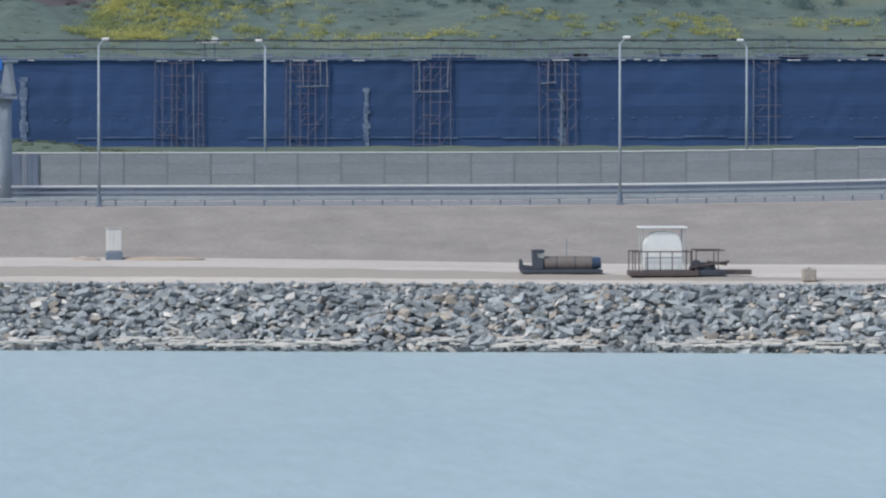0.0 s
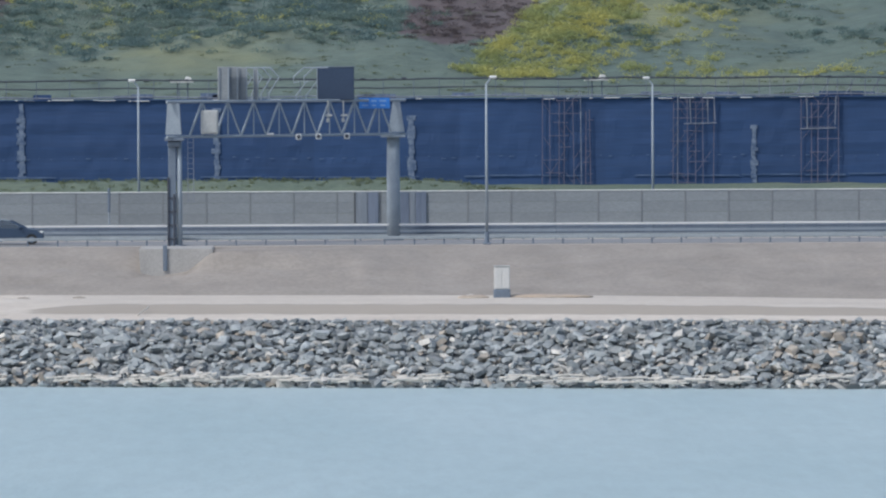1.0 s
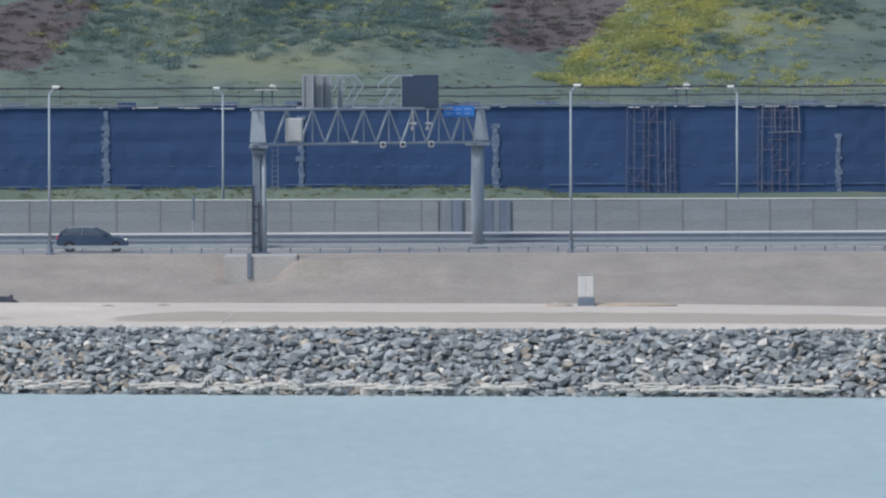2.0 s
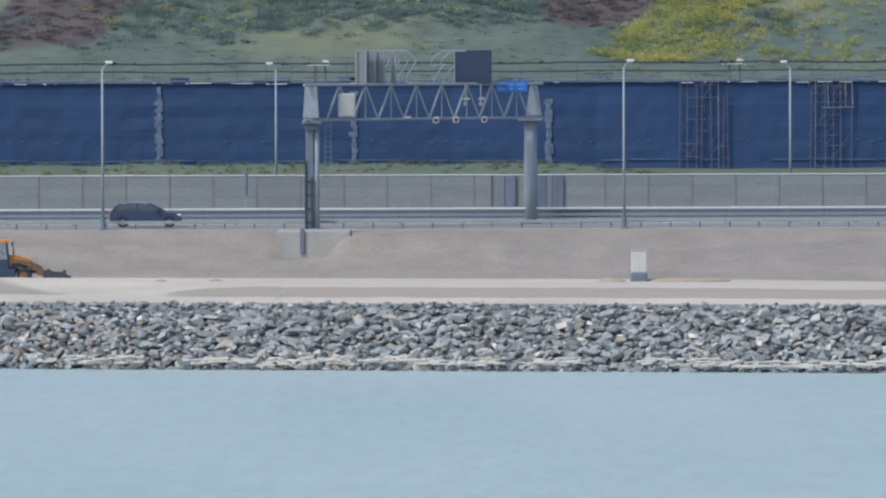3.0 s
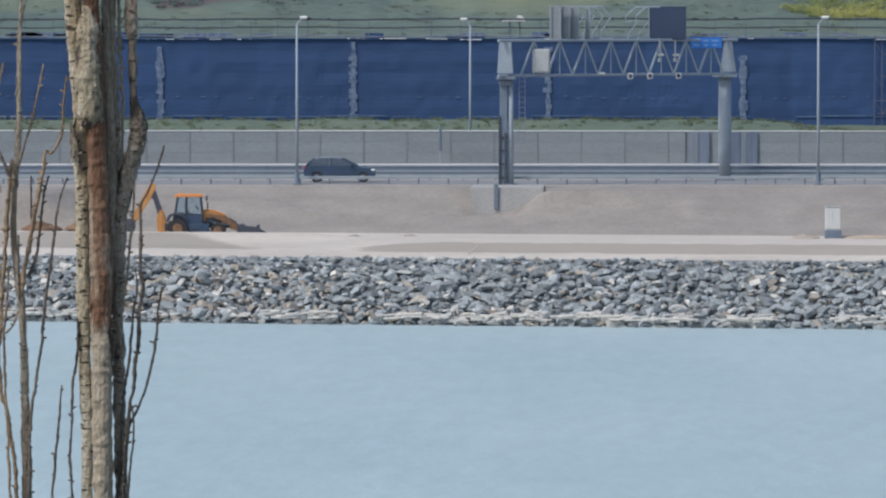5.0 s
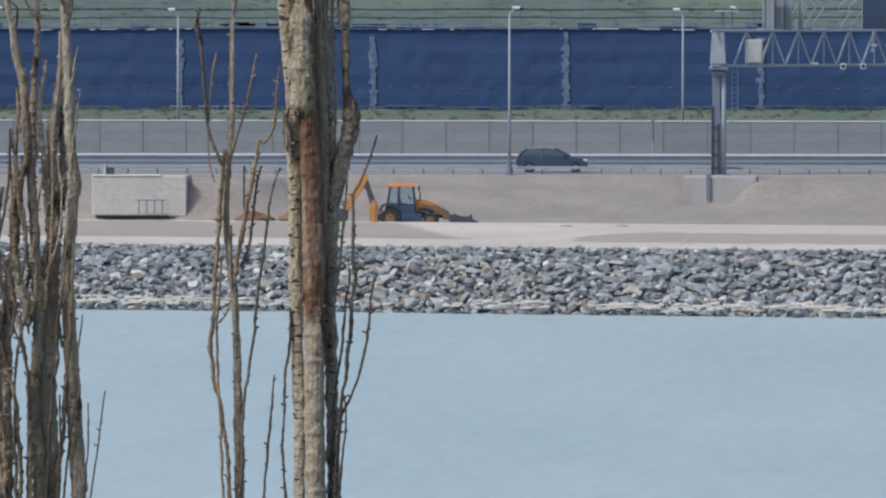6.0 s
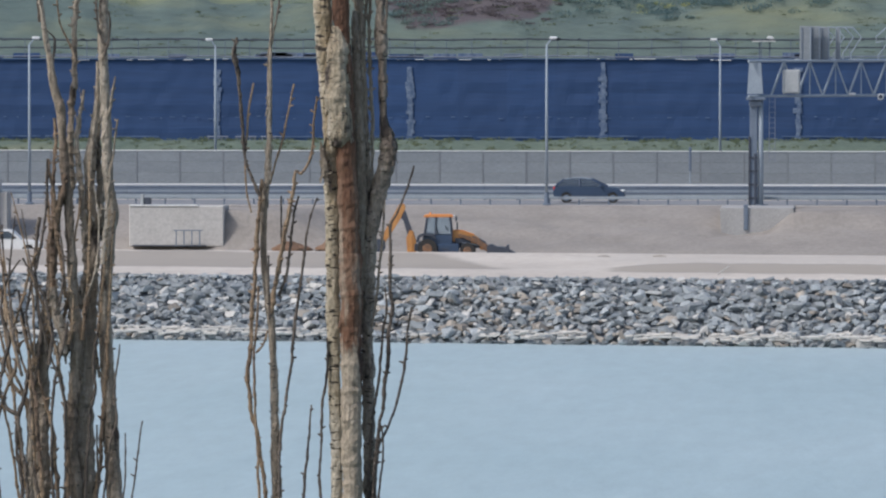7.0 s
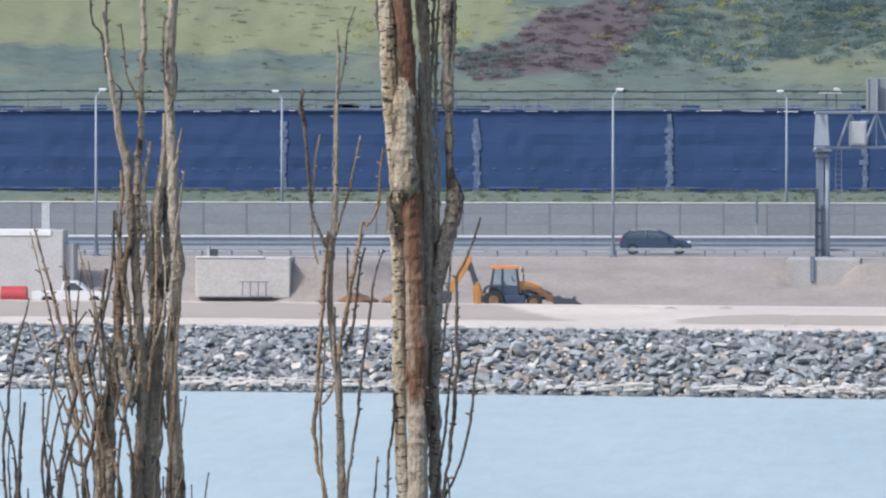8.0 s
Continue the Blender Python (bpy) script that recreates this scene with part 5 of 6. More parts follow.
def broom_zone(x, h):
    edge = 12.8 + 11.0 * max(0.0, h)
    band = smooth_step(edge - 0.8, edge + 0.8, x) * (1 - 0.8 * smooth_step(edge + 5.0, edge + 9.0, x)) * (1 - smooth_step(edge + 10, edge + 20, x)) * smooth_step(0.02, 0.16, h) * (0.35 + 0.65 * patchy(x, h, 0.3, 9.0))
    low = smooth_step(14, 20, x) * (1 - smooth_step(0.22, 0.32, h)) * smooth_step(0.03, 0.1, h) * patchy(x, h, 0.2, 4.0) * 0.10
    dots = smooth_step(-27, -24, x) * (1 - smooth_step(8, 12, x)) * smooth_step(0.3, 0.45, h) * patchy(x, h, 0.35, 2.0) * 0.06
    left = (1 - smooth_step(-38, -30, x)) * patchy(x, h, 0.08, 1.0) * 0.10 * smooth_step(0.45, 0.6, h)
    return band + low + dots + left


scatter("hillside_scrub", "dense dark green scrub on the hillside", "scrub", SCRUB, zone_spots(2400, 1, dark_zone, (0.4, 1.2), (0.3, 0.6)), 110, 0.07, 1)
scatter("flowering_scrub", "bright yellow flowering scrub on the hillside", "scrub", BROOM, zone_spots(2600, 2, broom_zone, (0.3, 0.75), (0.5, 0.9)), 70, 0.065, 2)
scatter("dry_scrub", "brown dry brush between the green scrub", "scrub", DRY, zone_spots(420, 3, lambda x, h: 0.8 * brown_zone(x, h), (0.35, 0.9), (0.2, 0.4)), 80, 0.07, 3)
scatter("grass_tufts", "rough pale green grass tufts on the slope", "grass", TUFT, zone_spots(1500, 4, lambda x, h: 0.25 + 0.75 * patchy(x, h, 0.2, 5.0), (0.3, 0.8), (0.12, 0.2)), 30, 0.06, 4)


def bank_spots():
    r = random.Random(9)
    return [(x, r.uniform(437, 447), r.uniform(0.2, 0.5), r.uniform(0.1, 0.22)) for x in (r.uniform(-58, 66) for _ in range(900))]


scatter("bank_grass", "rough green grass on the bank behind the barrier", "grass", TUFT, bank_spots(), 26, 0.06, 6)

# ---- stone revetment ----
def stone_mesh(seed, material, flat=0.62):
    """A broken block: a skewed box with knocked-off corners."""
    r = random.Random(seed)
    bm = bmesh.new()
    skew, taper = r.uniform(-0.35, 0.35), r.uniform(0.65, 1.0)
    for sx in (-1, 1):
        for sy in (-1, 1):
            for sz in (-1, 1):
                k = (taper if sz > 0 else 1.0) * r.uniform(0.62, 1.0)
                c = Vector((sx * k + skew * sz, sy * 0.85 * r.uniform(0.65, 1.0), sz * flat * r.uniform(0.7, 1.05)))
                if r.random() < 0.4:
                    bm.verts.new(c * 0.98 - Vector((sx * r.uniform(0.3, 0.7), 0, 0)))
                    bm.verts.new(c * 0.98 - Vector((0, 0, sz * flat * r.uniform(0.3, 0.8))))
                else:
                    bm.verts.new(c)
    bmesh.ops.convex_hull(bm, input=bm.verts)
    bmesh.ops.delete(bm, geom=[v for v in bm.verts if not v.link_faces], context="VERTS")
    return link_mesh("stone", bm, material)


def revetment():
    r = random.Random(21)
    wall = thing("revetment", "sloping revetment of loose angular grey stones above the water", "revetment", kind="structure")
    wet_shaded = [stone_mesh(90 + i, ROCK_WET_SHADE, 0.6) for i in range(4)]
    kinds = [stone_mesh(i, ROCK, r.uniform(0.5, 0.8)) for i in range(12)] + [stone_mesh(40 + i, ROCK_PALE, r.uniform(0.4, 0.65)) for i in range(4)] + [stone_mesh(60 + i, ROCK_TAN, r.uniform(0.5, 0.7)) for i in range(4)] + wet_shaded
    data = []
    for me in kinds:
        co = np.empty(len(me.vertices) * 3)
        me.vertices.foreach_get("co", co)
        data.append((co.reshape(-1, 3), [list(p.vertices) for p in me.polygons]))
    verts, faces, mats = [], [], []
    total = 0
    x = -66.0
    single = 0
    while x < 78:
        for s in (k * 0.31 - 1.2 for k in range(26)):
            px = x + r.uniform(-0.36, 0.36)
            ps = s + r.uniform(-0.24, 0.24)
            py = shore(px) + ps
            size = r.choice((0.13, 0.15, 0.17, 0.20, 0.23, 0.27, 0.35)) * (0.62 if ps > 5.3 else 1.0)
            u = r.random()
            tan = smooth_step(0.45, 0.7, 0.5 + 0.5 * noise.noise((px * 0.12, ps * 0.2, 1.0)))
            # lowest stones carry the dark waterline shadow in their colour
            if ps < 0.0:
                k = 20 + r.randrange(4)
            elif u < 0.13:
                k = 12 + r.randrange(4)
            elif u < 0.17 + 0.2 * tan:
                k = 16 + r.randrange(4)
            else:
                k = r.randrange(12)
            pz = ps * 0.553 - 0.08 + r.uniform(-0.12, 0.14)
            if ps > 6.0:
                pz = 3.33 + r.uniform(-0.1, 0.03)
            rot = Euler((r.gauss(0.2, 0.45), r.gauss(0, 0.3), r.gauss(0, 0.7) + r.choice((0, math.pi))))
            sc = (size * r.uniform(1.0, 1.5), size * r.uniform(0.8, 1.1), size * r.uniform(0.6, 1.0))
            if -22.0 < px < 1.6 and ps > -0.3 and single < 300 and total % 9 == 0:
                st = part("stone", kinds[k], None, wall)
                st.location, st.rotation_euler, st.scale = (px, py, pz), rot, sc
                single += 1
            else:
                m = np.array(rot.to_matrix()) * np.array(sc)[None, :]
                co, fs = data[k]
                base = len(verts)
                verts.extend((co @ m.T + np.array((px, py, pz))).tolist())
                faces.extend([[i + base for i in f] for f in fs])
                mats.extend([0 if k < 12 else 1 if k < 16 else 2 if k < 20 else 3] * len(fs))
            total += 1
        x += 0.36
    me = bpy.data.meshes.new("loose_stones")
    me.from_pydata(verts, [], faces)
    for m in (ROCK, ROCK_PALE, ROCK_TAN, ROCK_WET_SHADE):
        me.materials.append(m)
    me.polygons.foreach_set("material_index", mats)
    rest = part("loose_stones", me, None, wall, "many loose angular grey stones")
    rest["kind"] = "stuff"
    # pale drift line along the water
    bm = bmesh.new()
    for i in range(900):
        px = r.uniform(-66, 76)
        patch = noise.noise((px * 0.25, 0, 2.0))
        if patch < -0.12 + r.uniform(-0.1, 0.1):
            continue
        py = shore(px) + r.uniform(-0.35, 0.35)
        a = r.gauss(0, 0.12) - 0.18
        ln = r.choice((0.25, 0.35, 0.5, 0.8, 1.4)) * r.uniform(0.7, 1.2)
        z = 0.44 + 0.5 * max(-0.2, py - shore(px)) + r.uniform(-0.06, 0.14)
        rod(bm, (px, py, z), (px + ln * math.cos(a), py + ln * math.sin(a), z + r.uniform(-0.05, 0.12)), r.uniform(0.03, 0.10), r.uniform(0.025, 0.07), 5)
    tagged(part("driftwood", bm, DRIFT), "pale driftwood and reeds washed along the stones", "driftwood", kind="stuff")


revetment()

# ---- bare poplar tops in the foreground ----
def tube(bm, pts, radii, sides=9, knobs=0.08, seed=0.0, detail_from=-1e9):
    """A wandering branch through pts, with nodes, swellings and bark scars along its way."""
    pts = [Vector(p) for p in pts]
    r = random.Random(int(seed * 1000))
    fine, rad = [], []
    slim = max(radii) < 0.012
    node_at, node_gap, length = r.uniform(0.0, 0.03), 0.03, 0.0
    side = 1.0
    for i in range(len(pts) - 1):
        p0, p1, p2, p3 = pts[max(0, i - 1)], pts[i], pts[i + 1], pts[min(len(pts) - 1, i + 2)]
        low = max(p1.z, p2.z) < detail_from
        step = 0.15 if low else (0.007 if slim else 0.011)
        n_seg = max(3, int((p2 - p1).length / step))
        # tangents scaled to the span, so that uneven spacing does not overshoot
        d1 = (p2 - p0) * ((p2 - p1).length / max(1e-6, (p2 - p1).length + (p1 - p0).length))
        d2 = (p3 - p1) * ((p2 - p1).length / max(1e-6, (p3 - p2).length + (p2 - p1).length))
        for k in range(n_seg + (i == len(pts) - 2)):
            t = k / n_seg
            c = p1 * (2 * t ** 3 - 3 * t * t + 1) + d1 * (t ** 3 - 2 * t * t + t) + p2 * (3 * t * t - 2 * t ** 3) + d2 * (t ** 3 - t * t)
            rr = radii[i] + (radii[i + 1] - radii[i]) * t
            length += (p2 - p1).length / n_seg
            swell = 0.0
            if not low:
                gap = length - node_at
                if gap > node_gap:
                    node_at, node_gap, side = length, r.uniform(0.02, 0.055) * (1 if slim else 1.8), -side
                    gap = 0.0
                swell = (0.30 if slim else 0.04) * math.exp(-(gap / 0.006) ** 2)
                w = (0.9 if slim else 0.16) * rr
                c = c + Vector((noise.noise((c.z * 16, seed, 0)) + 0.5 * noise.noise((c.z * 45, seed, 2)), noise.noise((c.z * 12, seed, 5)), 0)) * w
            rad.append(rr * (1 + swell + knobs * 1.6 * noise.noise((c.z * 15, seed, 9)) + knobs * 1.5 * noise.noise((c.z * 55, seed, 4))))
            fine.append(c)
    rings = []
    for i, c in enumerate(fine):
        t = (fine[min(i + 1, len(fine) - 1)] - fine[max(i - 1, 0)]).normalized()
        u = t.cross(Vector((0, 1, 0)))
        u = u.normalized() if u.length > 1e-3 else Vector((1, 0, 0))
        v = t.cross(u)
        ring = []
        for k in range(sides):
            a = 2 * math.pi * k / sides
            q = 1 + knobs * 1.4 * noise.noise((math.cos(a) * 1.5, math.sin(a) * 1.5, c.z * 14 + seed)) + knobs * 1.1 * noise.noise((math.cos(a) * 3, math.sin(a) * 3, c.z * 60 + seed))
            ring.append(bm.verts.new(c + (u * math.cos(a) + v * math.sin(a)) * rad[i] * q))
        rings.append(ring)
    for p, q in zip(rings, rings[1:]):
        for k in range(sides):
            j = (k + 1) % sides
            bm.faces.new((p[k], p[j], q[j], q[k]))
    bm.faces.new(rings[-1])
    bm.faces.new(list(reversed(rings[0])))
    return fine, rad


def flakes(bm, fine, rad, count, r):
    """Curled slips of loose bark standing off the stem."""
    for _ in range(count):
        i = r.randrange(len(fine))
        if fine[i].z < EYE[2] - 1.5:
            continue
        a = r.choice((0.0, math.pi)) + r.gauss(0, 0.9)
        out = Vector((math.cos(a), -abs(math.sin(a)), 0))
        b = fine[i] + out * rad[i] * 0.93
        across = Vector((0, 0, 1)).cross(out)
        ln, wd, up = r.uniform(0.008, 0.028), r.uniform(0.003, 0.008), r.choice((-1, 1))
        tip = b + out * r.uniform(0.002, 0.007) + Vector((0, 0, up * ln))
        quad = [bm.verts.new(p) for p in (b - across * wd, b + across * wd, tip + across * wd * 0.5, tip - across * wd * 0.6, b - out * 0.003)]
        for f in ((0, 1, 2, 3), (1, 0, 4), (2, 1, 4), (3, 2, 4), (0, 3, 4)):
            bm.faces.new([quad[k] for k in f])


def stem(tree, name, material, pts, widths, y=0.0, spurs=0, seed=1.0, knobs=0.08, rooted=False, label=""):
    """pts: (x, z) pairs at the tree's distance; widths: thickness at each; y: how far behind the tree's plane."""
    p3 = [(px, TREE_Y + y, pz) for px, pz in pts]
    slim = 0.74 if max(widths) < 0.019 else 0.88 if max(widths) < 0.036 else 0.95
    rad = [w / 2 * slim for w in widths]
    if rooted:
        gz = ground_z(p3[0][0], TREE_Y + y) - 0.1
        z0 = p3[0][2]
        lower = [(p3[0][0] + 0.25 * k ** 1.3 * rooted, TREE_Y + y, z0 + (gz - z0) * k) for k in (1, 0.55, 0.25, 0.1, 0.04)]
        p3 = lower + p3
        rad = [rad[0] * (1 + 1.3 * k) for k in (1, 0.55, 0.25, 0.1, 0.04)] + rad
    elif p3[0][2] < LOW_END:
        x0, z0 = p3[0][0], p3[0][2]
        p3 = [(x0 + (AXIS[0] - x0) * 0.9, TREE_Y + y * 0.3, z0 - 0.95), (x0 + (AXIS[0] - x0) * 0.38, TREE_Y + y * 0.7, z0 - 0.42)] + p3
        rad = [rad[0] * 1.5, rad[0] * 1.25] + rad
    bm = bmesh.new()
    fine, rr = tube(bm, p3, rad, seed=seed, knobs=knobs, sides=14 if max(widths) > 0.03 else 8, detail_from=EYE[2] - 1.6)
    r = random.Random(int(seed * 100))
    if max(widths) > 0.02:
        flakes(bm, fine, rr, 70 if max(widths) > 0.03 else 40, r)
    for _ in range(spurs * 2):
        i = r.randrange(len(fine) // 6, len(fine) - 1)
        if fine[i].z < EYE[2] - 1.6:
            continue
        d = Vector((r.choice((-1, 1)) * r.uniform(0.5, 1), r.uniform(-0.6, 0.6), r.uniform(0.1, 0.9))).normalized()
        a = fine[i] + d * rr[i] * 0.7
        rod(bm, a - d * 0.004, a + d * r.uniform(0.004, 0.014), min(0.005, rr[i]), 0.002, 6)
    return part(name, bm, material, tree, label)


TREE_Y = 18.0
LOW_END = 15.573
AXIS = [0.0]

def poplar(label, axis):
    AXIS[0] = axis
    return thing("poplar_tree", label, "tree", group="bare poplars on the near bank")


# the stoutest tree: pale, peeled and dark stems side by side
t = poplar("bare poplar of several stout stems with pale and peeling bark", -1.36)
stem(t, "trunk", BARK_PALE, [(-1.406, 15.226), (-1.406, 15.405), (-1.414, 15.680), (-1.415, 15.923), (-1.420, 16.226), (-1.435, 16.453), (-1.447, 16.741), (-1.455, 16.983)], [0.0318, 0.0333, 0.0394, 0.0409, 0.0409, 0.0500, 0.0515, 0.0515], 0.0, 30, 1.1, 0.10, 0.3, "pale bark with dark pores")
stem(t, "trunk", BARK_RED, [(-1.359, 15.226), (-1.362, 15.405), (-1.362, 15.589), (-1.364, 15.771), (-1.365, 15.892), (-1.370, 16.014), (-1.379, 16.226), (-1.386, 16.514), (-1.406, 16.741), (-1.424, 16.983)], [0.0576, 0.0576, 0.0591, 0.0621, 0.0606, 0.0606, 0.0545, 0.0455, 0.0485, 0.0424], -0.031, 8, 2.5, 0.06, -0.1, "reddish peeled bark, smooth and pale lower down")
stem(t, "sheath", BARK_SCAR, [(-1.397, 16.2088), (-1.394, 16.2346), (-1.3955, 16.3028), (-1.3985, 16.3937), (-1.3985, 16.477), (-1.4, 16.533)], [0.0383, 0.0734, 0.0734, 0.0702, 0.0638, 0.0191], -0.04, 6, 3.1, 0.07, 0, "scarred pale bark over the reddish stem")
stem(t, "stem", BARK_GREY, [(-1.3455, 15.7725), (-1.3424, 15.8937), (-1.3409, 16.0149), (-1.3424, 16.1361), (-1.3455, 16.2422), (-1.35, 16.3634), (-1.3546, 16.4694), (-1.3576, 16.5755)], [0.031, 0.0344, 0.0344, 0.0344, 0.0344, 0.031, 0.0241, 0.0138], 0.01, 8, 3.4, 0.12, 0, "grey-brown stem behind the reddish trunk")
stem(t, "stem", BARK_DARK, [(-1.315, 15.226), (-1.318, 15.405), (-1.323, 15.680), (-1.321, 15.892), (-1.300, 16.059), (-1.273, 16.158), (-1.268, 16.218), (-1.279, 16.286), (-1.283, 16.438), (-1.285, 16.461), (-1.288, 16.544), (-1.285, 16.741), (-1.280, 16.983)], [0.0364, 0.0364, 0.0333, 0.0394, 0.0409, 0.0455, 0.0485, 0.0212, 0.0227, 0.0333, 0.0288, 0.0364, 0.0333], 0.02, 16, 3.7, 0.16, -0.4, "dark knotted stem")
stem(t, "branch", BARK_GREY, [(-1.330, 15.892), (-1.326, 16.105), (-1.330, 16.286), (-1.341, 16.498), (-1.356, 16.741), (-1.361, 16.892)], [0.0212, 0.0242, 0.0197, 0.0212, 0.0394, 0.0364], 0.03, 12, 4.1, 0.12)
stem(t, "branch", BARK_GREY, [(-1.318, 15.953), (-1.311, 16.165), (-1.315, 16.347), (-1.321, 16.559), (-1.311, 16.741), (-1.306, 16.862)], [0.0121, 0.0121, 0.0136, 0.0121, 0.0106, 0.0091], 0.05, 10, 4.9, 0.15)
stem(t, "branch", BARK_GREY, [(-1.345, 16.105), (-1.339, 16.286), (-1.336, 16.468), (-1.327, 16.650), (-1.321, 16.862)], [0.0152, 0.0152, 0.0136, 0.0136, 0.0121], 0.045, 8, 5.3, 0.15)
stem(t, "branch", TWIG, [(-1.473, 16.832), (-1.477, 16.711), (-1.464, 16.620), (-1.455, 16.574)], [0.0106, 0.0106, 0.0091, 0.0091], 0.02, 3, 5.8, 0.1)
stem(t, "branch", TWIG, [(-1.267, 16.862), (-1.264, 16.711), (-1.268, 16.605), (-1.273, 16.514)], [0.0091, 0.0091, 0.0091, 0.0121], 0.0, 4, 6.0, 0.1)
stem(t, "twig", TWIG, [(-1.303, 15.286), (-1.294, 15.408), (-1.277, 15.529), (-1.264, 15.650), (-1.255, 15.771), (-1.259, 15.832), (-1.256, 15.998), (-1.239, 16.029), (-1.215, 16.089), (-1.194, 16.159)], [0.0121, 0.0136, 0.0136, 0.0136, 0.0136, 0.0121, 0.0106, 0.0076, 0.0076, 0.0061], -0.03, 8, 6.3, 0.12, 0)
stem(t, "twig", TWIG, [(-1.294, 15.392), (-1.273, 15.441), (-1.239, 15.529), (-1.217, 15.650), (-1.211, 15.711), (-1.203, 15.780)], [0.0121, 0.0091, 0.0091, 0.0091, 0.0076, 0.0076], -0.02, 5, 6.8, 0.1)
stem(t, "twig", TWIG, [(-1.309, 15.468), (-1.298, 15.529), (-1.291, 15.589), (-1.280, 15.695), (-1.270, 15.771), (-1.273, 15.832)], [0.0106, 0.0091, 0.0091, 0.0091, 0.0076, 0.0061], -0.01, 4, 7.1, 0.12)
stem(t, "twig", BARK_GREY, [(-1.318, 15.650), (-1.311, 15.711), (-1.298, 15.802), (-1.288, 15.892), (-1.280, 16.014), (-1.277, 16.067)], [0.0106, 0.0091, 0.0091, 0.0091, 0.0076, 0.0061], 0.01, 4, 7.4, 0.12)
stem(t, "twig", TWIG, [(-1.448, 15.286), (-1.445, 15.423), (-1.439, 15.529), (-1.426, 15.642), (-1.429, 15.695)], [0.0091, 0.0091, 0.0106, 0.0091, 0.0076], -0.02, 5, 7.7, 0.12)
stem(t, "twig", TWIG, [(-1.288, 15.286), (-1.277, 15.377), (-1.280, 15.461)], [0.0076, 0.0076, 0.0061], -0.04, 2, 8.1)
stem(t, "knot", BARK_GREY, [(-1.424, 16.105), (-1.433, 16.135), (-1.438, 16.177), (-1.439, 16.211)], [0.0152, 0.0273, 0.0242, 0.0121], -0.03, 6, 8.3, 0.3, 0, "torn flap of bark")
stem(t, "knot", TWIG, [(-1.252, 16.158), (-1.253, 16.188), (-1.256, 16.233), (-1.261, 16.259)], [0.0091, 0.0167, 0.0167, 0.0091], -0.02, 4, 8.6, 0.3, 0, "dark hanging bark")

# slender tree between them
t = poplar("slender bare poplar of thin forked stems", -1.58)
stem(t, "trunk", BARK_GREY, [(-1.576, 15.226), (-1.579, 15.405), (-1.582, 15.529), (-1.586, 15.650), (-1.591, 15.741), (-1.606, 15.847), (-1.612, 15.953), (-1.606, 16.074), (-1.598, 16.165), (-1.595, 16.286), (-1.594, 16.438), (-1.592, 16.483), (-1.588, 16.574), (-1.591, 16.665)], [0.0303, 0.0273, 0.0242, 0.0227, 0.0227, 0.0212, 0.0197, 0.0212, 0.0182, 0.0167, 0.0136, 0.0106, 0.0091, 0.0061], 0.1, 14, 11.1, 0.14, 0.1)
stem(t, "branch", TWIG_TAN, [(-1.606, 15.286), (-1.627, 15.423), (-1.642, 15.495), (-1.652, 15.589), (-1.642, 15.711), (-1.635, 15.832), (-1.627, 15.953), (-1.621, 16.059), (-1.614, 16.120)], [0.0136, 0.0136, 0.0136, 0.0152, 0.0136, 0.0136, 0.0152, 0.0136, 0.0121], 0.08, 8, 11.7, 0.12)
stem(t, "twig", TWIG, [(-1.618, 16.074), (-1.636, 16.120), (-1.655, 16.168), (-1.664, 16.256), (-1.671, 16.347), (-1.680, 16.415), (-1.686, 16.461), (-1.680, 16.503)], [0.0121, 0.0106, 0.0106, 0.0121, 0.0121, 0.0152, 0.0167, 0.0091], 0.06, 4, 12.1, 0.14)
stem(t, "twig", TWIG_TAN, [(-1.642, 16.029), (-1.653, 16.089), (-1.656, 16.195), (-1.648, 16.302), (-1.636, 16.380)], [0.0061, 0.0061, 0.0076, 0.0076, 0.0061], 0.07, 2, 12.5)
stem(t, "twig", TWIG, [(-1.595, 16.453), (-1.580, 16.529), (-1.571, 16.582), (-1.562, 16.665), (-1.542, 16.726)], [0.0076, 0.0061, 0.0076, 0.0045, 0.0045], 0.1, 3, 12.9)
stem(t, "twig", TWIG_TAN, [(-1.597, 16.105), (-1.582, 16.158), (-1.558, 16.241), (-1.542, 16.317), (-1.530, 16.377)], [0.0076, 0.0076, 0.0076, 0.0061, 0.0061], 0.12, 2, 13.2)
stem(t, "branch", TWIG_TAN, [(-1.591, 15.756), (-1.580, 15.802), (-1.567, 15.877), (-1.558, 15.938), (-1.545, 16.014), (-1.530, 16.089), (-1.521, 16.142), (-1.508, 16.135), (-1.482, 16.177), (-1.473, 16.271), (-1.464, 16.344)], [0.0167, 0.0167, 0.0152, 0.0152, 0.0136, 0.0121, 0.0106, 0.0091, 0.0106, 0.0076, 0.0061], 0.08, 8, 13.6, 0.14)
stem(t, "twig", TWIG, [(-1.570, 15.802), (-1.548, 15.862), (-1.536, 15.953), (-1.527, 16.029), (-1.515, 16.074)], [0.0121, 0.0106, 0.0091, 0.0076, 0.0076], 0.09, 4, 14.0)
stem(t, "twig", TWIG, [(-1.567, 15.347), (-1.558, 15.453), (-1.542, 15.559), (-1.529, 15.665), (-1.515, 15.802), (-1.497, 15.923), (-1.482, 16.014), (-1.462, 16.071)], [0.0106, 0.0106, 0.0106, 0.0106, 0.0091, 0.0091, 0.0076, 0.0061], 0.07, 8, 14.5, 0.12)
stem(t, "twig", TWIG, [(-1.591, 15.741), (-1.594, 15.832), (-1.595, 15.915)], [0.0076, 0.0076, 0.0061], 0.06, 1, 14.9)
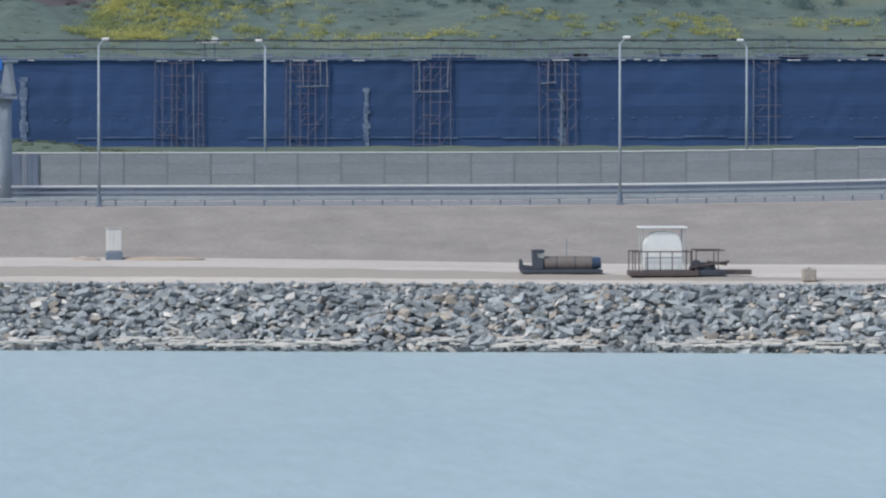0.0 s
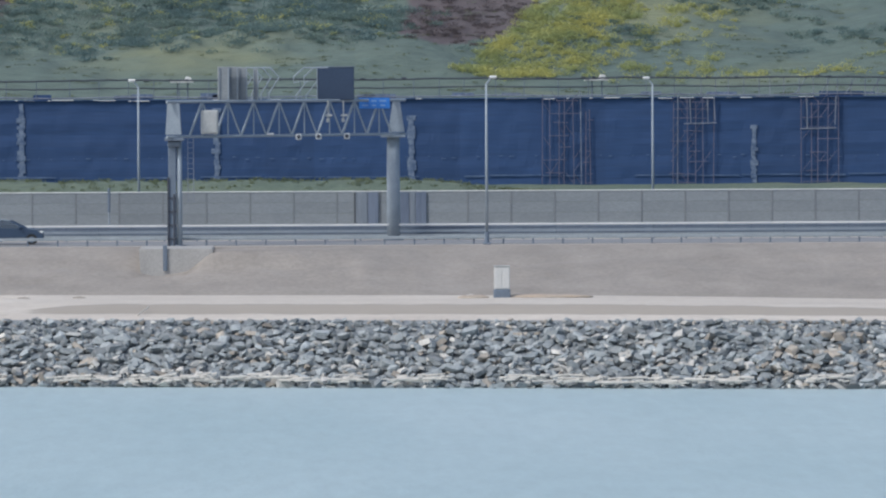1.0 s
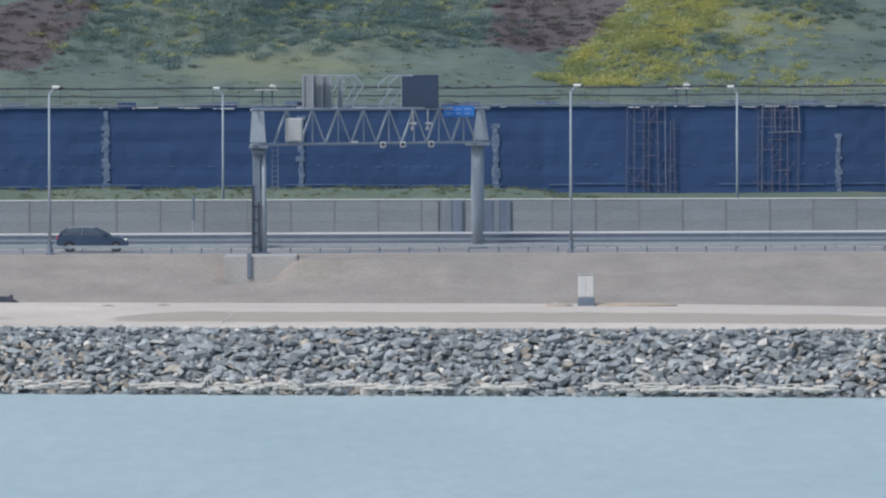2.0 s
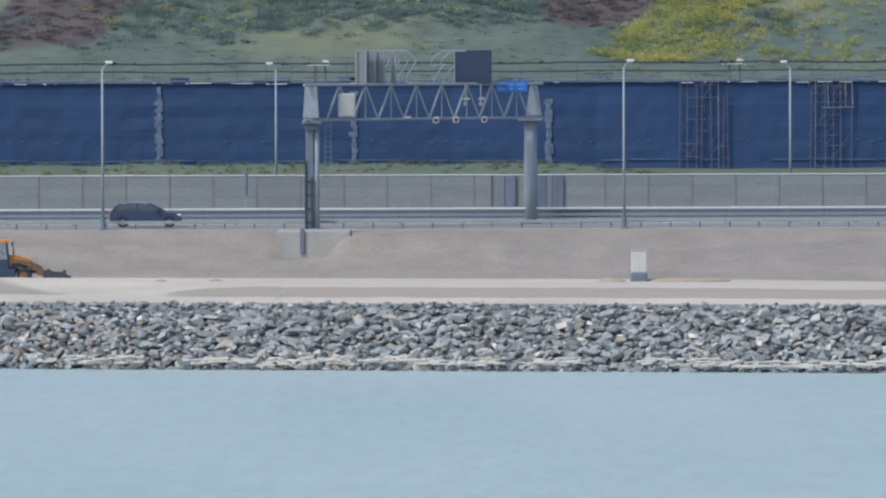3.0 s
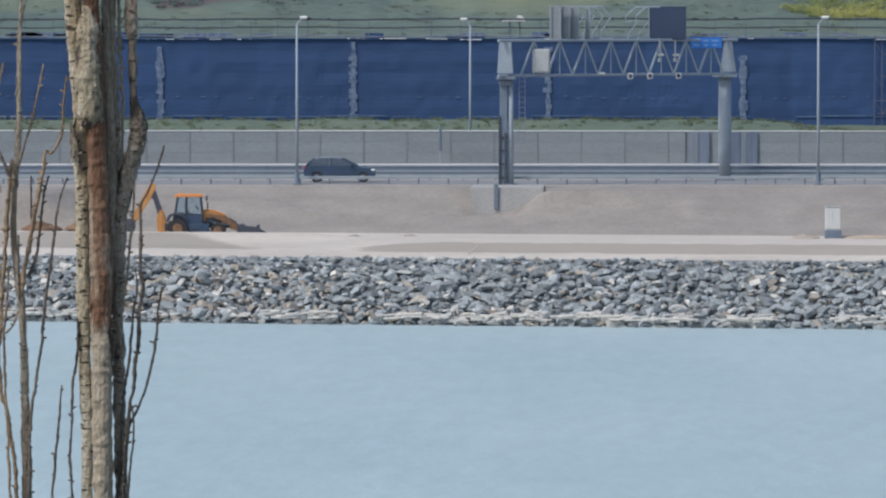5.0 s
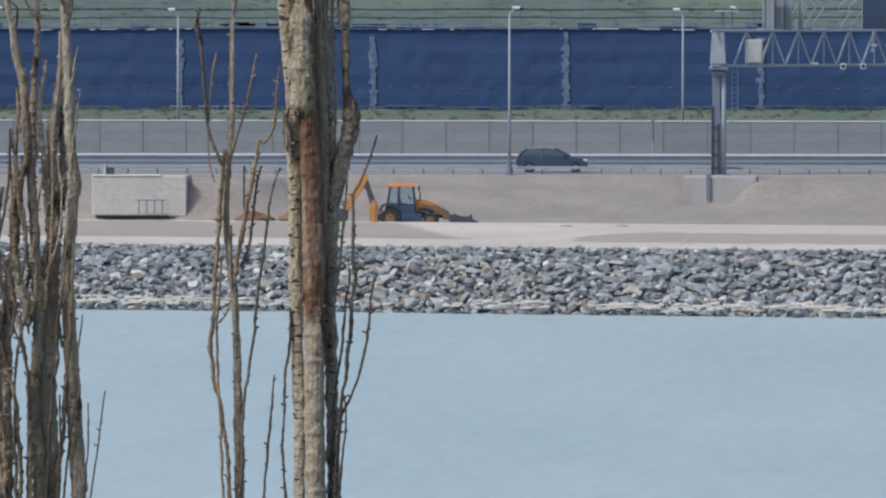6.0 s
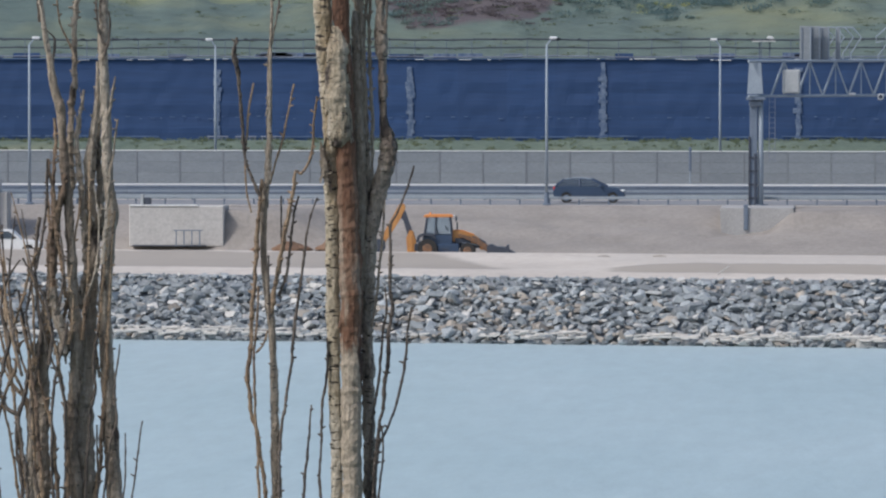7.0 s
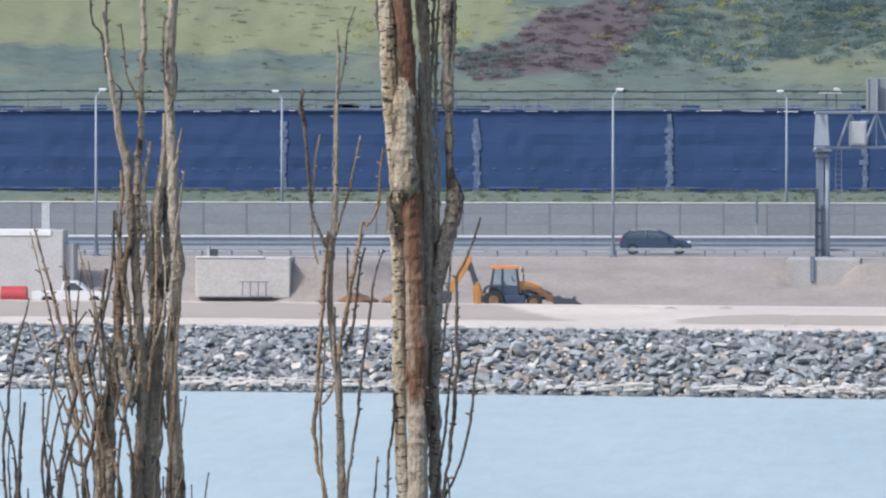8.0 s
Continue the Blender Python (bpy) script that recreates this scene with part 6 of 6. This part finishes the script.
stem(t, "twig", TWIG, [(-1.567, 15.870), (-1.562, 15.938), (-1.564, 15.998), (-1.564, 16.074)], [0.0076, 0.0076, 0.0061, 0.0061], 0.11, 1, 15.1)
stem(t, "twig", TWIG_TAN, [(-1.627, 15.650), (-1.609, 15.673), (-1.597, 15.711)], [0.0076, 0.0076, 0.0076], 0.06, 1, 15.4)
stem(t, "twig", TWIG_TAN, [(-1.627, 15.438), (-1.632, 15.544), (-1.633, 15.650), (-1.626, 15.741), (-1.621, 15.832)], [0.0091, 0.0106, 0.0091, 0.0091, 0.0076], 0.06, 3, 15.8, 0.12)
stem(t, "twig", TWIG, [(-1.497, 15.248), (-1.488, 15.347), (-1.479, 15.438), (-1.473, 15.514)], [0.0091, 0.0106, 0.0076, 0.0061], 0.0, 2, 15.9)

# crowded clump of stems and twigs
t = poplar("bare poplar clump of crowded stems with many upright twigs", -2.14)
stem(t, "trunk", BARK_GREY, [(-2.003, 15.226), (-2.015, 15.405), (-2.024, 15.589), (-2.032, 15.741), (-2.027, 15.862), (-2.018, 15.983), (-2.011, 16.029), (-2.021, 16.105), (-2.026, 16.241), (-2.030, 16.347), (-2.036, 16.483), (-2.033, 16.589), (-2.026, 16.741), (-2.021, 16.923)], [0.0455, 0.0439, 0.0394, 0.0364, 0.0348, 0.0348, 0.0364, 0.0303, 0.0288, 0.0273, 0.0273, 0.0273, 0.0258, 0.0242], 0.0, 12, 21.1, 0.08, 0.2, "smooth grey stem")
stem(t, "trunk", BARK_GREY, [(-2.085, 15.226), (-2.088, 15.405), (-2.085, 15.559), (-2.079, 15.711), (-2.071, 15.832), (-2.068, 15.983), (-2.074, 16.089), (-2.073, 16.165), (-2.064, 16.256), (-2.055, 16.332), (-2.052, 16.438)], [0.0576, 0.0545, 0.0485, 0.0424, 0.0394, 0.0333, 0.0303, 0.0333, 0.0212, 0.0136, 0.0091], 0.02, 16, 21.7, 0.12, -0.1)
stem(t, "trunk", BARK_GREY, [(-2.106, 15.226), (-2.121, 15.405), (-2.112, 15.559), (-2.106, 15.680), (-2.115, 15.802), (-2.121, 15.923), (-2.127, 16.029), (-2.136, 16.135), (-2.145, 16.241), (-2.148, 16.309), (-2.164, 16.362), (-2.176, 16.438), (-2.188, 16.498), (-2.197, 16.559), (-2.206, 16.650), (-2.215, 16.711)], [0.0394, 0.0333, 0.0333, 0.0364, 0.0333, 0.0273, 0.0273, 0.0258, 0.0258, 0.0303, 0.0212, 0.0182, 0.0167, 0.0121, 0.0106, 0.0091], -0.02, 14, 22.2, 0.14, -0.3)
stem(t, "trunk", BARK_GREY, [(-2.203, 15.226), (-2.203, 15.405), (-2.203, 15.529), (-2.197, 15.650), (-2.185, 15.756), (-2.174, 15.832), (-2.164, 15.923), (-2.155, 16.014), (-2.145, 16.105)], [0.0545, 0.0515, 0.0455, 0.0394, 0.0273, 0.0212, 0.0197, 0.0167, 0.0152], -0.03, 16, 22.8, 0.14, -0.5)
stem(t, "branch", BARK_GREY, [(-2.133, 16.014), (-2.127, 16.135), (-2.127, 16.241), (-2.121, 16.347), (-2.117, 16.453), (-2.112, 16.589), (-2.111, 16.741), (-2.109, 16.892)], [0.0182, 0.0197, 0.0197, 0.0197, 0.0167, 0.0167, 0.0167, 0.0152], 0.04, 8, 23.3, 0.08)
stem(t, "branch", BARK_GREY, [(-2.045, 15.953), (-2.048, 16.074), (-2.056, 16.195), (-2.052, 16.286), (-2.048, 16.377)], [0.0242, 0.0212, 0.0197, 0.0121, 0.0076], 0.05, 6, 23.7, 0.1)
stem(t, "branch", BARK_GREY, [(-2.148, 15.650), (-2.133, 15.695), (-2.158, 15.756), (-2.167, 15.832)], [0.0394, 0.0364, 0.0273, 0.0197], -0.05, 4, 24.0, 0.12, 0, "bare grey-brown forked limb")
stem(t, "branch", TWIG_TAN, [(-2.188, 15.680), (-2.174, 15.802), (-2.171, 15.892), (-2.164, 16.014), (-2.142, 16.089), (-2.133, 16.135)], [0.0182, 0.0167, 0.0182, 0.0197, 0.0152, 0.0121], -0.04, 6, 24.2, 0.14)
stem(t, "branch", TWIG_TAN, [(-2.185, 15.771), (-2.179, 15.923), (-2.173, 16.014), (-2.167, 16.135), (-2.164, 16.241), (-2.167, 16.286)], [0.0152, 0.0182, 0.0182, 0.0136, 0.0121, 0.0091], -0.02, 6, 24.6, 0.14)
stem(t, "twig", TWIG, [(-2.194, 15.650), (-2.203, 15.741), (-2.212, 15.832), (-2.215, 15.892), (-2.208, 15.983), (-2.203, 16.020)], [0.0121, 0.0106, 0.0121, 0.0106, 0.0121, 0.0136], -0.05, 5, 25.1, 0.14)
stem(t, "twig", TWIG, [(-2.212, 15.620), (-2.236, 15.741), (-2.227, 15.832), (-2.209, 15.892), (-2.191, 15.983), (-2.182, 16.074), (-2.179, 16.177)], [0.0106, 0.0091, 0.0091, 0.0091, 0.0091, 0.0091, 0.0076], -0.06, 5, 25.4, 0.12)
stem(t, "twig", TWIG, [(-2.206, 16.544), (-2.220, 16.650), (-2.242, 16.680), (-2.248, 16.741), (-2.245, 16.832)], [0.0091, 0.0076, 0.0076, 0.0076, 0.0061], -0.01, 3, 25.8, 0.14)
stem(t, "twig", TWIG, [(-2.200, 16.574), (-2.206, 16.665), (-2.206, 16.741), (-2.203, 16.832)], [0.0076, 0.0076, 0.0076, 0.0061], 0.0, 2, 26.0, 0.14)
stem(t, "twig", TWIG_TAN, [(-2.115, 16.438), (-2.121, 16.468), (-2.139, 16.506), (-2.155, 16.544), (-2.164, 16.620), (-2.171, 16.680)], [0.0091, 0.0076, 0.0076, 0.0061, 0.0061, 0.0061], 0.02, 2, 26.2)
stem(t, "twig", TWIG, [(-2.173, 16.438), (-2.167, 16.498), (-2.182, 16.517), (-2.200, 16.536)], [0.0091, 0.0091, 0.0061, 0.0061], 0.0, 2, 26.4, 0.2)
stem(t, "twig", TWIG, [(-2.036, 16.491), (-2.047, 16.529), (-2.052, 16.620), (-2.048, 16.680), (-2.042, 16.711)], [0.0076, 0.0076, 0.0061, 0.0076, 0.0061], -0.02, 4, 26.6, 0.25)
stem(t, "twig", BARK_GREY, [(-2.024, 16.286), (-2.012, 16.317), (-2.006, 16.362), (-2.000, 16.398)], [0.0106, 0.0106, 0.0091, 0.0061], -0.03, 1, 26.8)
stem(t, "twig", TWIG, [(-2.030, 16.453), (-2.017, 16.498), (-2.014, 16.544), (-2.017, 16.574)], [0.0091, 0.0091, 0.0076, 0.0061], -0.03, 2, 27.0)
stem(t, "twig", TWIG, [(-2.461, 15.241), (-2.470, 15.405), (-2.474, 15.544), (-2.459, 15.680), (-2.448, 15.771), (-2.432, 15.847), (-2.415, 15.892), (-2.405, 15.941)], [0.0106, 0.0106, 0.0106, 0.0106, 0.0091, 0.0091, 0.0076, 0.0045], -0.1, 5, 27.3, 0.12)
stem(t, "twig", TWIG, [(-2.442, 15.241), (-2.439, 15.405), (-2.430, 15.529), (-2.424, 15.620), (-2.417, 15.662)], [0.0152, 0.0136, 0.0121, 0.0106, 0.0076], -0.09, 4, 27.7, 0.14)
stem(t, "twig", TWIG, [(-2.361, 15.241), (-2.367, 15.408), (-2.373, 15.498), (-2.358, 15.620), (-2.341, 15.726), (-2.329, 15.802), (-2.308, 15.847)], [0.0106, 0.0106, 0.0106, 0.0091, 0.0091, 0.0076, 0.0061], -0.08, 5, 28.1, 0.12)
stem(t, "twig", TWIG, [(-2.355, 15.347), (-2.358, 15.453), (-2.345, 15.559), (-2.327, 15.635), (-2.311, 15.680)], [0.0106, 0.0106, 0.0091, 0.0076, 0.0061], -0.07, 3, 28.4, 0.12)
stem(t, "twig", TWIG, [(-2.327, 15.286), (-2.330, 15.405), (-2.315, 15.529), (-2.295, 15.635), (-2.283, 15.695), (-2.300, 15.741), (-2.305, 15.786), (-2.291, 15.847), (-2.273, 15.877), (-2.253, 15.905)], [0.0136, 0.0136, 0.0136, 0.0136, 0.0136, 0.0106, 0.0091, 0.0091, 0.0076, 0.0061], -0.07, 6, 28.8, 0.14)
stem(t, "twig", TWIG_TAN, [(-2.283, 15.695), (-2.261, 15.756), (-2.242, 15.817), (-2.224, 15.892), (-2.203, 15.938)], [0.0106, 0.0106, 0.0091, 0.0091, 0.0091], -0.06, 4, 29.1, 0.12)
stem(t, "twig", TWIG, [(-2.264, 15.408), (-2.261, 15.483), (-2.242, 15.559), (-2.230, 15.650), (-2.235, 15.680), (-2.250, 15.771), (-2.259, 15.824)], [0.0136, 0.0152, 0.0152, 0.0136, 0.0106, 0.0091, 0.0091], -0.05, 6, 29.5, 0.16)
stem(t, "twig", TWIG, [(-2.261, 15.483), (-2.288, 15.502), (-2.300, 15.521), (-2.294, 15.536)], [0.0121, 0.0136, 0.0121, 0.0121], -0.06, 1, 29.8, 0.25)
stem(t, "twig", TWIG_TAN, [(-2.339, 15.286), (-2.326, 15.423), (-2.303, 15.529), (-2.273, 15.605), (-2.255, 15.680), (-2.227, 15.695)], [0.0121, 0.0121, 0.0121, 0.0106, 0.0091, 0.0076], -0.04, 5, 30.1, 0.12)
stem(t, "twig", TWIG, [(-2.170, 15.408), (-2.164, 15.529), (-2.152, 15.620), (-2.133, 15.695), (-2.124, 15.741)], [0.0106, 0.0106, 0.0091, 0.0091, 0.0076], -0.07, 4, 30.5, 0.12)
stem(t, "twig", TWIG, [(-2.067, 15.483), (-2.052, 15.559), (-2.058, 15.650), (-2.048, 15.695), (-2.045, 15.711)], [0.0106, 0.0106, 0.0091, 0.0076, 0.0061], -0.05, 2, 30.8)
stem(t, "twig", TWIG, [(-2.015, 15.408), (-1.997, 15.468), (-2.003, 15.544), (-1.995, 15.620), (-1.989, 15.677)], [0.0076, 0.0076, 0.0076, 0.0061, 0.0045], -0.03, 2, 31.1)
stem(t, "twig", TWIG, [(-1.952, 15.286), (-1.939, 15.392), (-1.927, 15.471)], [0.0061, 0.0061, 0.0045], -0.03, 2, 31.3)
stem(t, "twig", TWIG, [(-1.976, 15.286), (-1.974, 15.377), (-1.973, 15.438)], [0.0061, 0.0061, 0.0045], -0.03, 1, 31.5)
stem(t, "twig", TWIG, [(-2.045, 15.286), (-2.048, 15.377), (-2.047, 15.461)], [0.0076, 0.0076, 0.0061], -0.05, 1, 31.7)
stem(t, "twig", TWIG, [(-2.408, 15.241), (-2.409, 15.347), (-2.411, 15.429)], [0.0076, 0.0076, 0.0061], -0.08, 1, 31.9)
stem(t, "twig", BARK_GREY, [(-2.230, 15.226), (-2.227, 15.405), (-2.224, 15.498), (-2.215, 15.589), (-2.209, 15.680)], [0.0303, 0.0273, 0.0227, 0.0182, 0.0136], -0.04, 6, 32.2, 0.14)
stem(t, "branch", TWIG_TAN, [(-2.133, 15.802), (-2.142, 15.892), (-2.158, 15.983), (-2.164, 16.074), (-2.174, 16.135), (-2.177, 16.177)], [0.0121, 0.0136, 0.0121, 0.0106, 0.0091, 0.0061], -0.05, 4, 33.1, 0.14)
stem(t, "branch", BARK_GREY, [(-2.106, 15.771), (-2.088, 15.862), (-2.082, 15.953), (-2.094, 16.059), (-2.103, 16.150), (-2.106, 16.241), (-2.094, 16.317), (-2.088, 16.362)], [0.0182, 0.0197, 0.0212, 0.0182, 0.0167, 0.0136, 0.0091, 0.0061], 0.0, 6, 33.5, 0.14)
stem(t, "twig", TWIG, [(-2.161, 15.756), (-2.145, 15.802), (-2.136, 15.892), (-2.142, 15.953), (-2.148, 15.983)], [0.0091, 0.0091, 0.0076, 0.0076, 0.0061], -0.06, 3, 33.9, 0.14)
stem(t, "twig", TWIG, [(-2.227, 15.529), (-2.212, 15.589), (-2.200, 15.680), (-2.194, 15.771), (-2.182, 15.832)], [0.0121, 0.0121, 0.0106, 0.0091, 0.0076], -0.06, 4, 34.2, 0.14)
stem(t, "twig", TWIG_TAN, [(-2.124, 15.680), (-2.112, 15.741), (-2.109, 15.802), (-2.118, 15.832), (-2.112, 15.892)], [0.0106, 0.0106, 0.0091, 0.0076, 0.0061], -0.07, 4, 34.5, 0.16)


def sprays(count, seed, x_low, x_high, lean, z_low, z_high, rise, materials):
    """Thin upright shoots growing from the clump, each with a slight bow."""
    r = random.Random(seed)
    for i in range(count):
        x = r.uniform(x_low, x_high)
        z = r.uniform(z_low, z_high)
        h = r.uniform(*rise)
        d = lean * r.uniform(0.2, 1.0) + r.gauss(0, 0.02)
        bow = r.gauss(0, 0.018)
        w = r.uniform(0.007, 0.013)
        pts = [(x, z), (x + d * 0.3 + bow, z + h * 0.3), (x + d * 0.62 + bow, z + h * 0.65), (x + d, z + h)]
        stem(t, "twig", r.choice(materials), pts, [w * 1.25, w, w * 0.8, w * 0.5], r.uniform(-0.12, 0.06), 5, seed + i * 0.37, 0.14)


sprays(16, 41, -2.30, -2.12, -0.14, 15.42, 15.7, (0.25, 0.55), (TWIG, TWIG_TAN, TWIG_TAN))
sprays(8, 47, -2.18, -2.02, 0.03, 15.55, 15.9, (0.25, 0.5), (BARK_GREY, TWIG_TAN))
sprays(6, 53, -2.46, -2.30, -0.06, 15.28, 15.42, (0.2, 0.4), (TWIG,))
